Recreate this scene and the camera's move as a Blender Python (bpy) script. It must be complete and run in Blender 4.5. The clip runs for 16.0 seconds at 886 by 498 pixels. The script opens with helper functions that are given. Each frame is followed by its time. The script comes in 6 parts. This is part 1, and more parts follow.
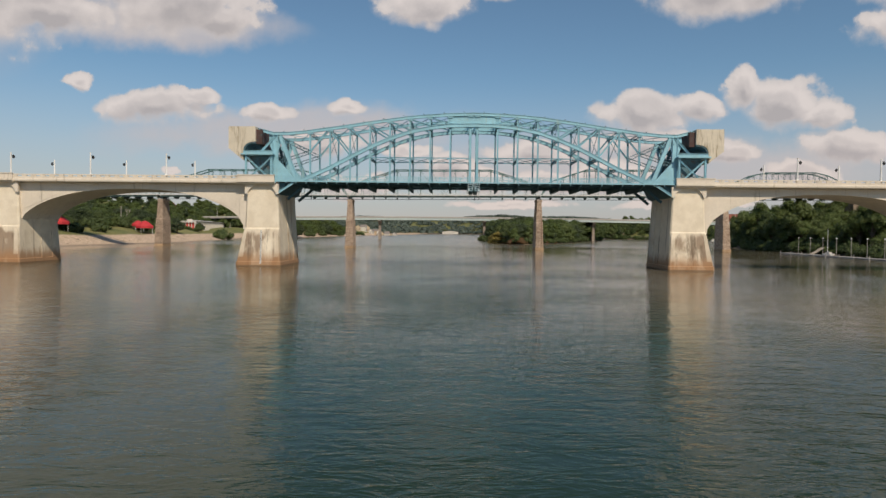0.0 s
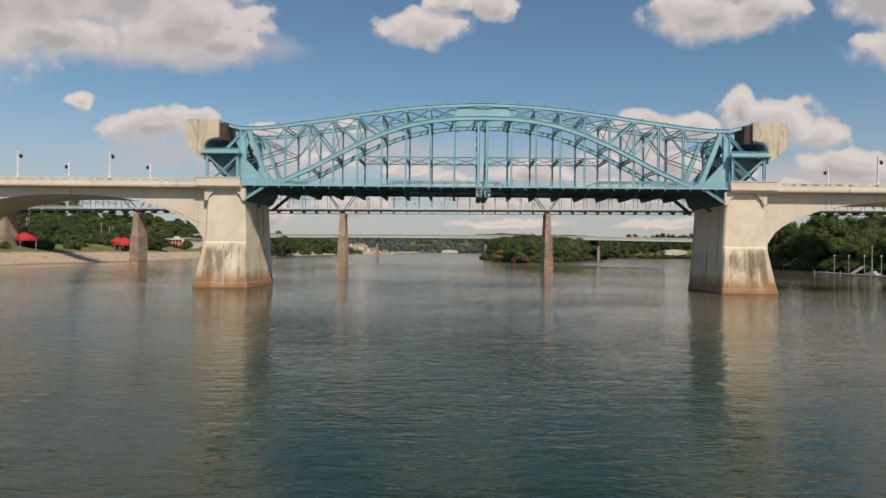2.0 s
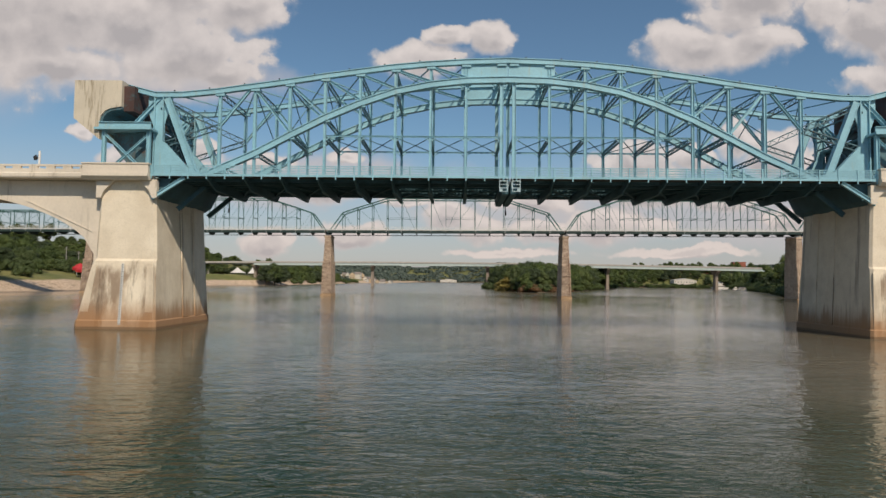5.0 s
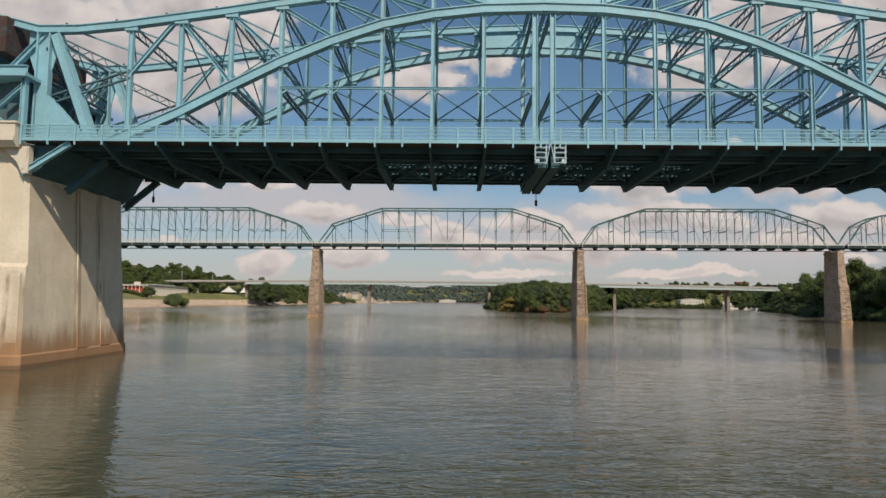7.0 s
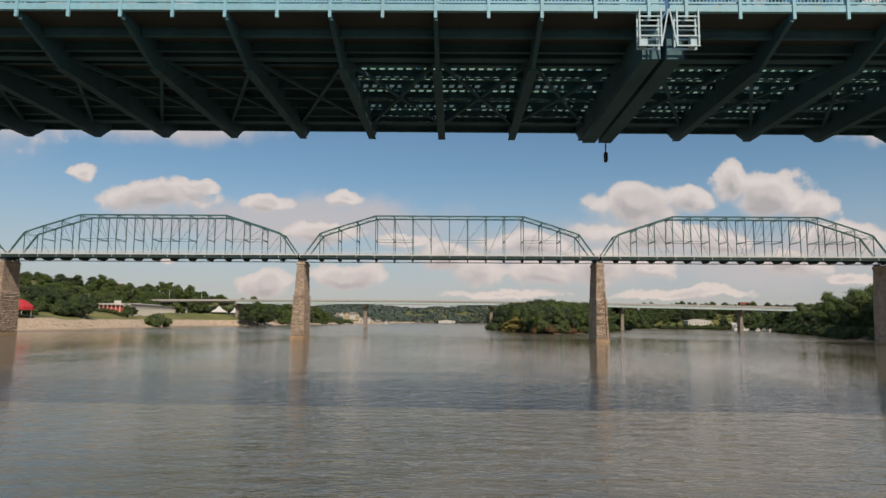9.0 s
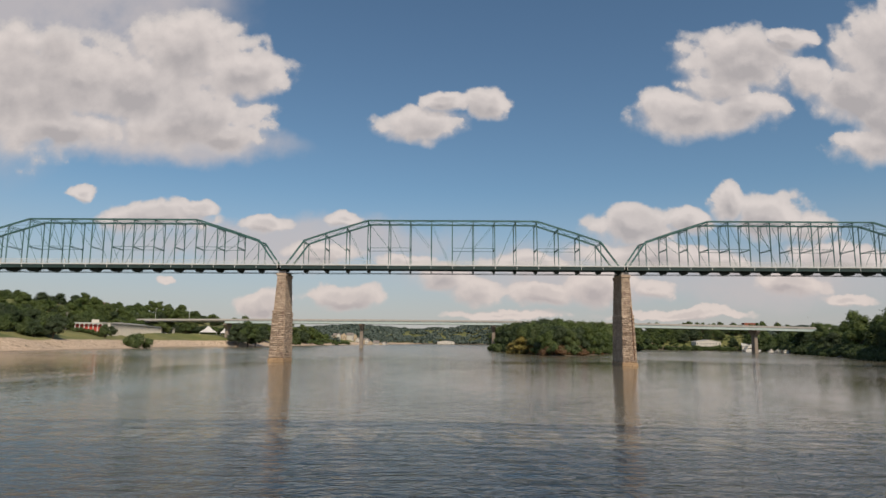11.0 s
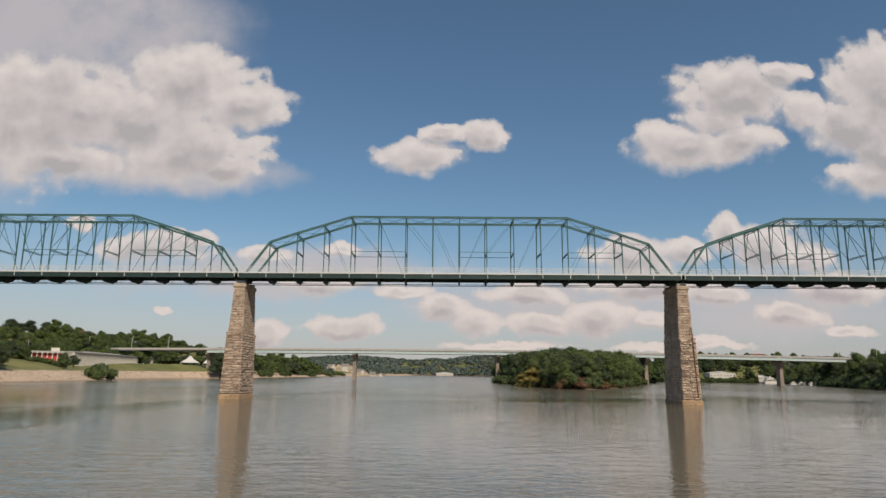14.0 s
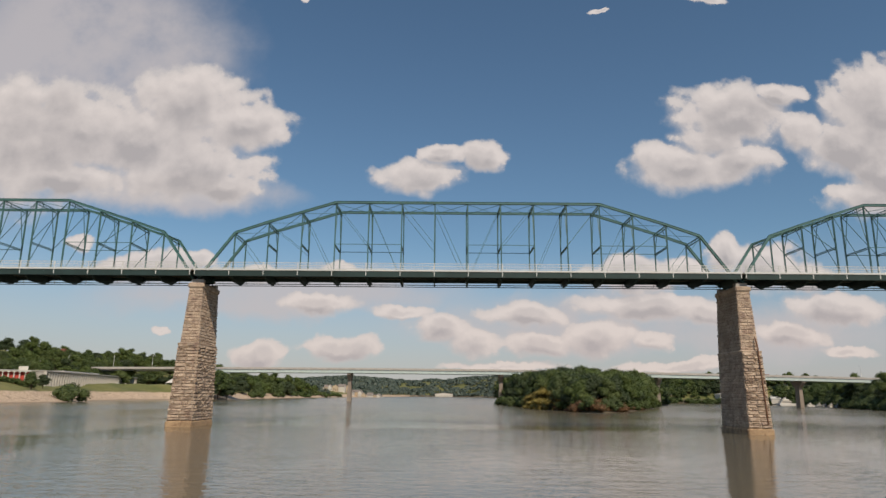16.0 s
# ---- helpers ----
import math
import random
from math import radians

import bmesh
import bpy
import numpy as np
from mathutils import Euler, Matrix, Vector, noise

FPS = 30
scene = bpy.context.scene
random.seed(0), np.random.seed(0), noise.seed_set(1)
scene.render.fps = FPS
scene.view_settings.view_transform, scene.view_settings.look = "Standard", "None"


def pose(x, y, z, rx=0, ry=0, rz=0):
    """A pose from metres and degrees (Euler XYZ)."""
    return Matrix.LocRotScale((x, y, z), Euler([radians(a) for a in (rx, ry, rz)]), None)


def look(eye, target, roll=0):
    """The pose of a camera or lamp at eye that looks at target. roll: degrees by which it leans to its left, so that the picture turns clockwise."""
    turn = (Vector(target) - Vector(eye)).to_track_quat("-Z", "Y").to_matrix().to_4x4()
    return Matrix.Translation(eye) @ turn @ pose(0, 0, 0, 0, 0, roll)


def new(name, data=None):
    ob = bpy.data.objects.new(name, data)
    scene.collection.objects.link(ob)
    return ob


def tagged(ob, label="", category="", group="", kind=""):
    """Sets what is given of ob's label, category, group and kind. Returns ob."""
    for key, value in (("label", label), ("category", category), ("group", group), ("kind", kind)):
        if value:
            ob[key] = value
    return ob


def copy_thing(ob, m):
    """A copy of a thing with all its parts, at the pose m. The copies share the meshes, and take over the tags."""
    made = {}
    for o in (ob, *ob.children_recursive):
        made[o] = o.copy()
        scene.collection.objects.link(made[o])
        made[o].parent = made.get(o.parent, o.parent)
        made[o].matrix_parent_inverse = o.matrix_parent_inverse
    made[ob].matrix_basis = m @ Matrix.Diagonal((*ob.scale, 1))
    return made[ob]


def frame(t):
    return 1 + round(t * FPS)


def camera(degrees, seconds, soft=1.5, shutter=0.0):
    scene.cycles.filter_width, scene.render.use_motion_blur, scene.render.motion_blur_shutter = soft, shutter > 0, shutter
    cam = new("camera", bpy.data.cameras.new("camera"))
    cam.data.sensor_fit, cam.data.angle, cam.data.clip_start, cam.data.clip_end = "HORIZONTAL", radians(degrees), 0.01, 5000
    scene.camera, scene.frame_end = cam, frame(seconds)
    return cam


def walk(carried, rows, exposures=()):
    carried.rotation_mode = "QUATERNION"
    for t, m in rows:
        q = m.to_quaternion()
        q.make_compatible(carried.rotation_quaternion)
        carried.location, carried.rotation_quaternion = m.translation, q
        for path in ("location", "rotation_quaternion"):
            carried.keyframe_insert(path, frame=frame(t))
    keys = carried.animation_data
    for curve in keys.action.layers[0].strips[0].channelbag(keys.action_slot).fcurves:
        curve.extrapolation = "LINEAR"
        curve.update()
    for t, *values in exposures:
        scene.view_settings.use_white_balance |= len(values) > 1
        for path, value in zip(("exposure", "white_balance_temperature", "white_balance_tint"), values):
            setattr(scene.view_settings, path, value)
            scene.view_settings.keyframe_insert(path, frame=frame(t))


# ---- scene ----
# River flight: a straight, level run under a bascule bridge towards an old truss bridge.
cam = camera(68.4, 16.0)
PATH = [
    (0, (-0.00, -0.00, 8.39), (0.03, 99.97, 5.82), 0.60),
    (1, (-0.34, 13.69, 7.98), (-0.25, 113.69, 6.84), 0.61),
    (2, (-0.68, 27.39, 7.59), (-0.53, 127.39, 7.93), 0.63),
    (3, (-1.02, 41.08, 7.24), (-0.81, 141.07, 9.07), 0.64),
    (4, (-1.36, 54.78, 6.93), (-1.08, 154.72, 10.27), 0.65),
    (5, (-1.70, 68.47, 6.64), (-1.36, 168.35, 11.52), 0.66),
    (6, (-2.04, 82.17, 6.39), (-1.64, 181.96, 12.82), 0.67),
    (7, (-2.38, 95.86, 6.18), (-1.92, 195.54, 14.16), 0.69),
    (8, (-2.72, 109.55, 5.99), (-2.20, 209.10, 15.54), 0.70),
    (9, (-3.06, 123.25, 5.84), (-2.48, 222.63, 16.96), 0.71),
    (10, (-3.40, 136.94, 5.72), (-2.76, 236.13, 18.41), 0.72),
    (11, (-3.74, 150.64, 5.63), (-3.04, 249.61, 19.89), 0.73),
    (12, (-4.08, 164.33, 5.58), (-3.32, 263.07, 21.40), 0.75),
    (13, (-4.42, 178.03, 5.56), (-3.60, 276.50, 22.92), 0.76),
    (14, (-4.76, 191.72, 5.57), (-3.88, 289.92, 24.46), 0.77),
    (15, (-5.09, 205.42, 5.62), (-4.16, 303.31, 26.02), 0.78),
    (16, (-5.43, 219.11, 5.70), (-4.44, 316.68, 27.59), 0.80),
]
walk(cam, [(t, look(eye, target, roll)) for t, eye, target, roll in PATH], exposures=[(0.0, 0.0, 6900, 12), (16.0, 0.0, 6900, 12)])

# ---- sky, clouds and sun ----
SUN_WAY = Vector((0.42, -1.0, 1.12)).normalized()
sun = new("sun", bpy.data.lights.new("sun", "SUN"))
sun.data.energy, sun.data.angle, sun.data.color = 3.7, radians(0.5), (1.0, 0.90, 0.75)
sun.matrix_world = look(tuple(SUN_WAY * 500), (0, 0, 0))

world = bpy.data.worlds.new("sky")
scene.world = world
world.use_nodes = True


class Nodes:
    """A small hand for building node trees."""

    def __init__(self, tree):
        self.t = tree

    def add(self, kind):
        return self.t.nodes.new(kind)

    def put(self, sock, value):
        if isinstance(value, bpy.types.NodeSocket):
            self.t.links.new(value, sock)
        elif value is not None:
            sock.default_value = value

    def math(self, op, a, b=None, c=None, clamp=False):
        n = self.add("ShaderNodeMath")
        n.operation, n.use_clamp = op, clamp
        for i, v in enumerate((a, b, c)):
            self.put(n.inputs[i], v)
        return n.outputs[0]

    def vec(self, op, a, b=None, c=None):
        n = self.add("ShaderNodeVectorMath")
        n.operation = op
        for i, v in enumerate((a, b, c)):
            self.put(n.inputs[i], v)
        return n.outputs["Value"] if op in ("LENGTH", "DOT_PRODUCT") else n.outputs["Vector"]

    def noise(self, vector, scale, detail=4.0, rough=0.55, distortion=0.0, color=False):
        n = self.add("ShaderNodeTexNoise")
        self.put(n.inputs["Vector"], vector)
        n.inputs["Scale"].default_value, n.inputs["Detail"].default_value = scale, detail
        n.inputs["Roughness"].default_value, n.inputs["Distortion"].default_value = rough, distortion
        return n.outputs["Color" if color else "Fac"]

    def map(self, value, a, b, c=0.0, d=1.0, smooth=True):
        n = self.add("ShaderNodeMapRange")
        n.interpolation_type = "SMOOTHSTEP" if smooth else "LINEAR"
        self.put(n.inputs["Value"], value)
        for key, v in (("From Min", a), ("From Max", b), ("To Min", c), ("To Max", d)):
            self.put(n.inputs[key], v)
        return n.outputs["Result"]

    def mix(self, fac, a, b, blend="MIX"):
        n = self.add("ShaderNodeMix")
        n.data_type, n.blend_type = "RGBA", blend
        self.put(n.inputs[0], fac)
        for sock, v in ((n.inputs[6], a), (n.inputs[7], b)):
            self.put(sock, (*v, 1.0) if isinstance(v, tuple) and len(v) == 3 else v)
        return n.outputs[2]


# Cumulus banks as ellipses on the sky: right, up, half-width, half-height, in thousandths of the distance ahead.
CLOUDS = []
CLOUDS += [(-415, 461, 101, 65), (-319, 428, 78, 51), (-500, 400, 210, 74), (-672, 392, 145, 109), (-403, 348, 126, 53), (-337, 316, 58, 30), (-609, 335, 134, 38)]
CLOUDS += [(-31, 344, 74, 28), (73, 376, 38, 27), (8, 377, 36, 15)]
CLOUDS += [(485, 458, 103, 63), (395, 368, 87, 44), (497, 379, 60, 41), (570, 501, 42, 22), (452, 412, 70, 34), (600, 430, 40, 40)]
CLOUDS += [(741, 468, 104, 103), (672, 402, 84, 54), (727, 364, 83, 59), (689, 320, 69, 33)]
CLOUDS += [(-436, 190, 86, 27), (-263, 179, 44, 17), (-147, 189, 32, 15), (-561, 223, 21, 15), (-376, 203, 34, 15)]
CLOUDS += [(455, 229, 32, 32), (520, 204, 73, 41), (313, 181, 77, 32), (391, 194, 43, 23), (572, 188, 43, 24), (608, 143, 69, 25), (444, 126, 34, 18)]
CLOUDS += [(-268, 58, 42, 22), (-145, 68, 62, 19), (8, 99, 58, 23), (-52, 121, 52, 13), (60, 79, 45, 24), (138, 120, 75, 20), (250, 89, 68, 28), (163, 77, 52, 19)]
CLOUDS += [(331, 136, 130, 23), (409, 128, 50, 19), (332, 84, 33, 15), (630, 138, 82, 25), (547, 98, 55, 19), (636, 77, 42, 11), (-187, 131, 56, 15), (-412, 92, 14, 7), (90, 45, 90, 9), (380, 48, 120, 9)]
CLOUDS += [(277, 650, 15, 5), (452, 668, 36, 7), (-227, 658, 9, 7)]
HAZE = [(-590, 560, 290, 190), (-720, 460, 260, 210), (-420, 300, 190, 40), (-250, 150, 330, 40), (350, 110, 450, 50)]


def blob_group(name, blobs):
    """A node group: the nearness of a sky place to the nearest of the given ellipses."""
    g = bpy.data.node_groups.new(name, "ShaderNodeTree")
    g.interface.new_socket("Place", in_out="INPUT", socket_type="NodeSocketVector")
    g.interface.new_socket("Far", in_out="OUTPUT", socket_type="NodeSocketFloat")
    n = Nodes(g)
    gin, gout = n.add("NodeGroupInput"), n.add("NodeGroupOutput")
    best = None
    for u, v, a, b in blobs:
        d = n.vec("LENGTH", n.vec("MULTIPLY_ADD", gin.outputs[0], (1000.0 / a, 1000.0 / b, 0.0), (-u / a, -v / b, 0.0)))
        if best is None:
            best = d
        else:
            best = n.math("SMOOTH_MIN", best, d, 0.12)
    g.links.new(best, gout.inputs[0])
    return g


def build_sky():
    n = Nodes(world.node_tree)
    n.t.nodes.clear()
    way = n.add("ShaderNodeTexCoord").outputs["Generated"]
    sky = n.add("ShaderNodeTexSky")
    sky.sky_type, sky.sun_disc = "NISHITA", False
    sky.sun_elevation, sky.sun_rotation = math.asin(SUN_WAY.z), math.atan2(SUN_WAY.x, SUN_WAY.y)
    sky.altitude, sky.air_density, sky.dust_density, sky.ozone_density = 200.0, 1.0, 0.4, 1.6
    xyz = n.add("ShaderNodeSeparateXYZ")
    n.put(xyz.inputs[0], way)
    x, y, z = xyz.outputs
    ahead = n.math("MAXIMUM", y, 0.15)
    comb = n.add("ShaderNodeCombineXYZ")
    n.put(comb.inputs[0], n.math("DIVIDE", x, ahead))
    n.put(comb.inputs[1], n.math("DIVIDE", z, ahead))
    flat = comb.outputs[0]
    # cauliflower edges: the place is gently stirred, then puffs of two sizes swell the ellipses
    banks = blob_group("cloud_banks", CLOUDS)
    g = bpy.data.node_groups.new("cloud_density", "ShaderNodeTree")
    g.interface.new_socket("Place", in_out="INPUT", socket_type="NodeSocketVector")
    g.interface.new_socket("Density", in_out="OUTPUT", socket_type="NodeSocketFloat")
    k = Nodes(g)
    gin, gout = k.add("NodeGroupInput"), k.add("NodeGroupOutput")
    here = gin.outputs[0]
    s1 = k.vec("MULTIPLY_ADD", k.noise(here, 10.0, 3.0, 0.55, color=True), (0.060, 0.040, 0.0), (-0.030, -0.020, 0.0))
    s2 = k.vec("MULTIPLY_ADD", k.noise(here, 34.0, 4.0, 0.6, color=True), (0.022, 0.018, 0.0), (-0.011, -0.009, 0.0))
    stirred = k.vec("ADD", here, k.vec("ADD", s1, s2))
    b = k.add("ShaderNodeGroup")
    b.node_tree = banks
    k.put(b.inputs[0], stirred)

    def puff(scale):
        v = k.add("ShaderNodeTexVoronoi")
        v.feature = "SMOOTH_F1"
        v.inputs["Scale"].default_value, v.inputs["Smoothness"].default_value = scale, 0.35
        k.put(v.inputs["Vector"], k.vec("ADD", here, s2))
        return v.outputs["Distance"]
    swell = k.math("ADD", k.math("MULTIPLY_ADD", puff(15.0), -0.42, 0.22), k.math("MULTIPLY_ADD", puff(40.0), -0.22, 0.11))
    swell = k.math("ADD", swell, k.math("MULTIPLY_ADD", k.noise(here, 24.0, 8.0, 0.62), 0.55, -0.275))
    k.put(gout.inputs[0], k.math("ADD", k.math("SUBTRACT", 1.15, b.outputs[0]), swell))

    def thick(place):
        c = n.add("ShaderNodeGroup")
        c.node_tree = g
        n.put(c.inputs[0], place)
        return c.outputs[0]
    density = thick(flat)
    above = thick(n.vec("ADD", flat, (0.005, 0.013, 0.0)))
    soft = n.noise(flat, 7.0, 3.0, 0.55)
    front = n.map(y, 0.15, 0.35)
    # crisp sunny tops, undersides that fray into the air
    fray = n.map(n.math("SUBTRACT", density, above), -0.10, 0.16, 0.55, 0.22)
    cover = n.math("MULTIPLY", n.map(density, -0.04, fray), front)
    # elsewhere in the sky: scattered clouds of the same sort
    far_noise = n.noise(way, 3.2, 6.0, 0.58)
    elsewhere = n.math("MULTIPLY", n.map(far_noise, 0.53, 0.66), n.math("SUBTRACT", 1.0, front))
    elsewhere = n.math("MULTIPLY", elsewhere, n.map(z, 0.0, 0.06))
    # thin veils round the banks
    g2 = n.add("ShaderNodeGroup")
    g2.node_tree = blob_group("thin_veils", HAZE)
    n.put(g2.inputs[0], n.vec("ADD", flat, n.vec("MULTIPLY_ADD", n.noise(flat, 5.0, 5.0, 0.6, color=True), (0.22, 0.12, 0.0), (-0.11, -0.06, 0.0))))
    veil = n.math("MULTIPLY", n.map(g2.outputs[0], 1.15, 0.45), n.map(n.noise(flat, 6.0, 5.0, 0.6), 0.08, 0.58))
    veil = n.math("MULTIPLY", n.math("MULTIPLY", veil, 0.85), front)
    # tops catch the sun, cores and undersides are grey
    lit = n.map(n.math("SUBTRACT", density, above), -0.34, 0.36, smooth=False)
    deep = n.map(n.math("ADD", density, n.math("MULTIPLY_ADD", soft, 1.8, -0.9)), 0.40, 1.0)
    lit = n.math("SUBTRACT", n.math("MULTIPLY_ADD", lit, 0.85, n.math("MULTIPLY_ADD", n.noise(flat, 30.0, 8.0, 0.66), 0.5, 0.03)), n.math("MULTIPLY", deep, 0.55), clamp=True)
    thin = n.map(density, 0.05, 0.5)
    shade = n.mix(lit, (4.9, 4.75, 4.95), (8.1, 7.65, 7.6))
    edge = n.mix(thin, (6.7, 6.5, 6.6), shade)
    tint = n.mix(n.map(z, 0.20, 0.02, 0.0, 0.65), edge, n.mix(lit, (5.4, 4.85, 5.0), (8.3, 7.3, 6.9)))
    # low haze: the sky pales and warms towards the horizon
    pale = n.mix(n.map(z, 0.24, -0.01, 0.0, 0.78), n.mix(1.0, sky.outputs[0], (0.81, 1.02, 1.07), "MULTIPLY"), (5.0, 4.6, 5.05))
    out = n.mix(veil, pale, (6.0, 5.8, 6.1))
    out = n.mix(n.math("MAXIMUM", n.math("MULTIPLY", cover, n.map(z, 0.05, 0.22, 0.90, 0.97)), n.math("MULTIPLY", elsewhere, 0.9)), out, tint)
    bg = n.add("ShaderNodeBackground")
    n.put(bg.inputs["Color"], out)
    bg.inputs["Strength"].default_value = 0.085
    n.put(n.add("ShaderNodeOutputWorld").inputs["Surface"], bg.outputs[0])


build_sky()

# ---- materials ----


def material(name, base, rough=0.7, metal=0.0, vary=0.25, grain=3.0, stain=None, stain_amount=0.0, stain_scale=0.25, bump=0.15, bump_scale=12.0, drip=False, by_object=0.0, spec=0.5):
    """A weathered surface: base colour varied at two sizes, optional stains (drip: drawn out downwards), fine relief."""
    m = bpy.data.materials.new(name)
    m.use_nodes = True
    n = Nodes(m.node_tree)
    n.t.nodes.clear()
    bsdf = n.add("ShaderNodeBsdfPrincipled")
    place = n.add("ShaderNodeNewGeometry").outputs["Position"]
    big = n.noise(place, grain * 0.12, 4.0, 0.6)
    fine = n.noise(place, grain * 2.0, 5.0, 0.65)
    dark = tuple(c * (1 - vary) for c in base)
    pale = tuple(min(1.0, c * (1 + vary)) for c in base)
    col = n.mix(n.math("ADD", n.math("MULTIPLY", n.map(big, 0.3, 0.7), 0.6), n.math("MULTIPLY", n.map(fine, 0.3, 0.7), 0.4)), dark, pale)
    if by_object:
        r = n.add("ShaderNodeObjectInfo").outputs["Random"]
        col = n.mix(by_object, col, n.mix(r, tuple(c * 0.45 for c in base), tuple(min(1, c * 1.5) for c in base)))
    if stain:
        sp = n.vec("MULTIPLY", place, (1.0, 1.0, 0.12 if drip else 1.0))
        s = n.map(n.noise(sp, stain_scale * 4, 6.0, 0.7, 0.4), 0.62 - stain_amount * 0.3, 0.78 - stain_amount * 0.25)
        col = n.mix(n.math("MULTIPLY", s, 0.85), col, stain)
    n.put(bsdf.inputs["Base Color"], col)
    bsdf.inputs["Metallic"].default_value = metal
    n.put(bsdf.inputs["Roughness"], n.map(fine, 0.2, 0.8, max(0.05, rough - 0.12), min(1.0, rough + 0.12)))
    bsdf.inputs["Specular IOR Level"].default_value = spec
    if bump:
        b = n.add("ShaderNodeBump")
        b.inputs["Strength"].default_value, b.inputs["Distance"].default_value = bump, 0.1
        n.put(b.inputs["Height"], n.noise(place, bump_scale, 5.0, 0.65))
        n.put(bsdf.inputs["Normal"], b.outputs[0])
    n.put(n.add("ShaderNodeOutputMaterial").inputs["Surface"], bsdf.outputs[0])
    return m


def concrete_pier_material(name, soiled):
    """Cream concrete, with the river's brown tide marks below the ledge and rust-brown drips."""
    m = bpy.data.materials.new(name)
    m.use_nodes = True
    n = Nodes(m.node_tree)
    n.t.nodes.clear()
    bsdf = n.add("ShaderNodeBsdfPrincipled")
    place = n.add("ShaderNodeNewGeometry").outputs["Position"]
    sep = n.add("ShaderNodeSeparateXYZ")
    n.put(sep.inputs[0], place)
    z = sep.outputs[2]
    big, fine = n.noise(place, 0.35, 4.0, 0.6), n.noise(place, 5.0, 5.0, 0.65)
    col = n.mix(n.map(big, 0.3, 0.7), (0.67, 0.58, 0.45), (0.78, 0.69, 0.55))
    col = n.mix(n.math("MULTIPLY", n.map(fine, 0.45, 0.75), 0.3), col, (0.42, 0.37, 0.29))
    streak = n.noise(n.vec("MULTIPLY", place, (1.0, 1.0, 0.09)), 0.85, 6.0, 0.65, 0.3)
    wash = n.noise(n.vec("MULTIPLY", place, (1.0, 1.0, 0.35)), 0.45, 5.0, 0.6, 0.6)
    level = n.math("ADD", z, n.math("MULTIPLY_ADD", wash, 5.0, -2.5))
    nrm = n.add("ShaderNodeSeparateXYZ")
    n.put(nrm.inputs[0], n.add("ShaderNodeNewGeometry").outputs["True Normal"])
    faced = n.map(nrm.outputs[1], -0.55, -0.85)
    below = n.math("MULTIPLY", n.map(level, 8.6, 7.2), n.map(faced, 0.0, 1.0, 0.12 * soiled, soiled))
    drips = n.math("MULTIPLY", n.map(streak, 0.50, 0.64), below)
    wet = n.noise(n.vec("MULTIPLY", place, (1.0, 1.0, 0.45)), 0.24, 6.0, 0.62, 0.5)
    blotch = n.math("MULTIPLY", n.map(wet, 0.36, 0.54), below)
    col = n.mix(n.math("MULTIPLY", blotch, 0.8), col, (0.21, 0.135, 0.085))
    col = n.mix(n.math("MULTIPLY", drips, 0.7), col, (0.12, 0.085, 0.055))
    # long narrow runs of dirt down the side walls
    run = n.noise(n.vec("MULTIPLY", place, (1.0, 1.0, 0.03)), 0.62, 5.0, 0.7, 0.2)
    run = n.math("MULTIPLY", n.map(run, 0.57, 0.66), n.math("SUBTRACT", 1.0, faced))
    col = n.mix(n.math("MULTIPLY", run, 0.55), col, (0.17, 0.12, 0.08))
    splash = n.math("MULTIPLY", n.map(n.math("ADD", z, n.math("MULTIPLY_ADD", streak, 9.0, -4.5)), 3.6, 1.6), n.math("SUBTRACT", 1.0, faced))
    col = n.mix(n.math("MULTIPLY", splash, 0.5), col, (0.20, 0.115, 0.06))
    tide = n.map(n.math("ADD", z, n.math("MULTIPLY_ADD", streak, 3.0, -1.5)), 4.2, 1.0)
    col = n.mix(n.math("MULTIPLY", tide, 0.75), col, (0.34, 0.165, 0.065))
    line = n.map(n.math("ADD", z, n.math("MULTIPLY_ADD", fine, 0.25, -0.12)), 0.42, 0.22)
    col = n.mix(n.math("MULTIPLY", line, 0.7), col, (0.12, 0.075, 0.04))
    n.put(bsdf.inputs["Base Color"], col)
    bsdf.inputs["Roughness"].default_value = 0.85
    b = n.add("ShaderNodeBump")
    b.inputs["Strength"].default_value, b.inputs["Distance"].default_value = 0.35, 0.08
    n.put(b.inputs["Height"], n.noise(place, 4.0, 6.0, 0.7))
    n.put(bsdf.inputs["Normal"], b.outputs[0])
    n.put(n.add("ShaderNodeOutputMaterial").inputs["Surface"], bsdf.outputs[0])
    return m


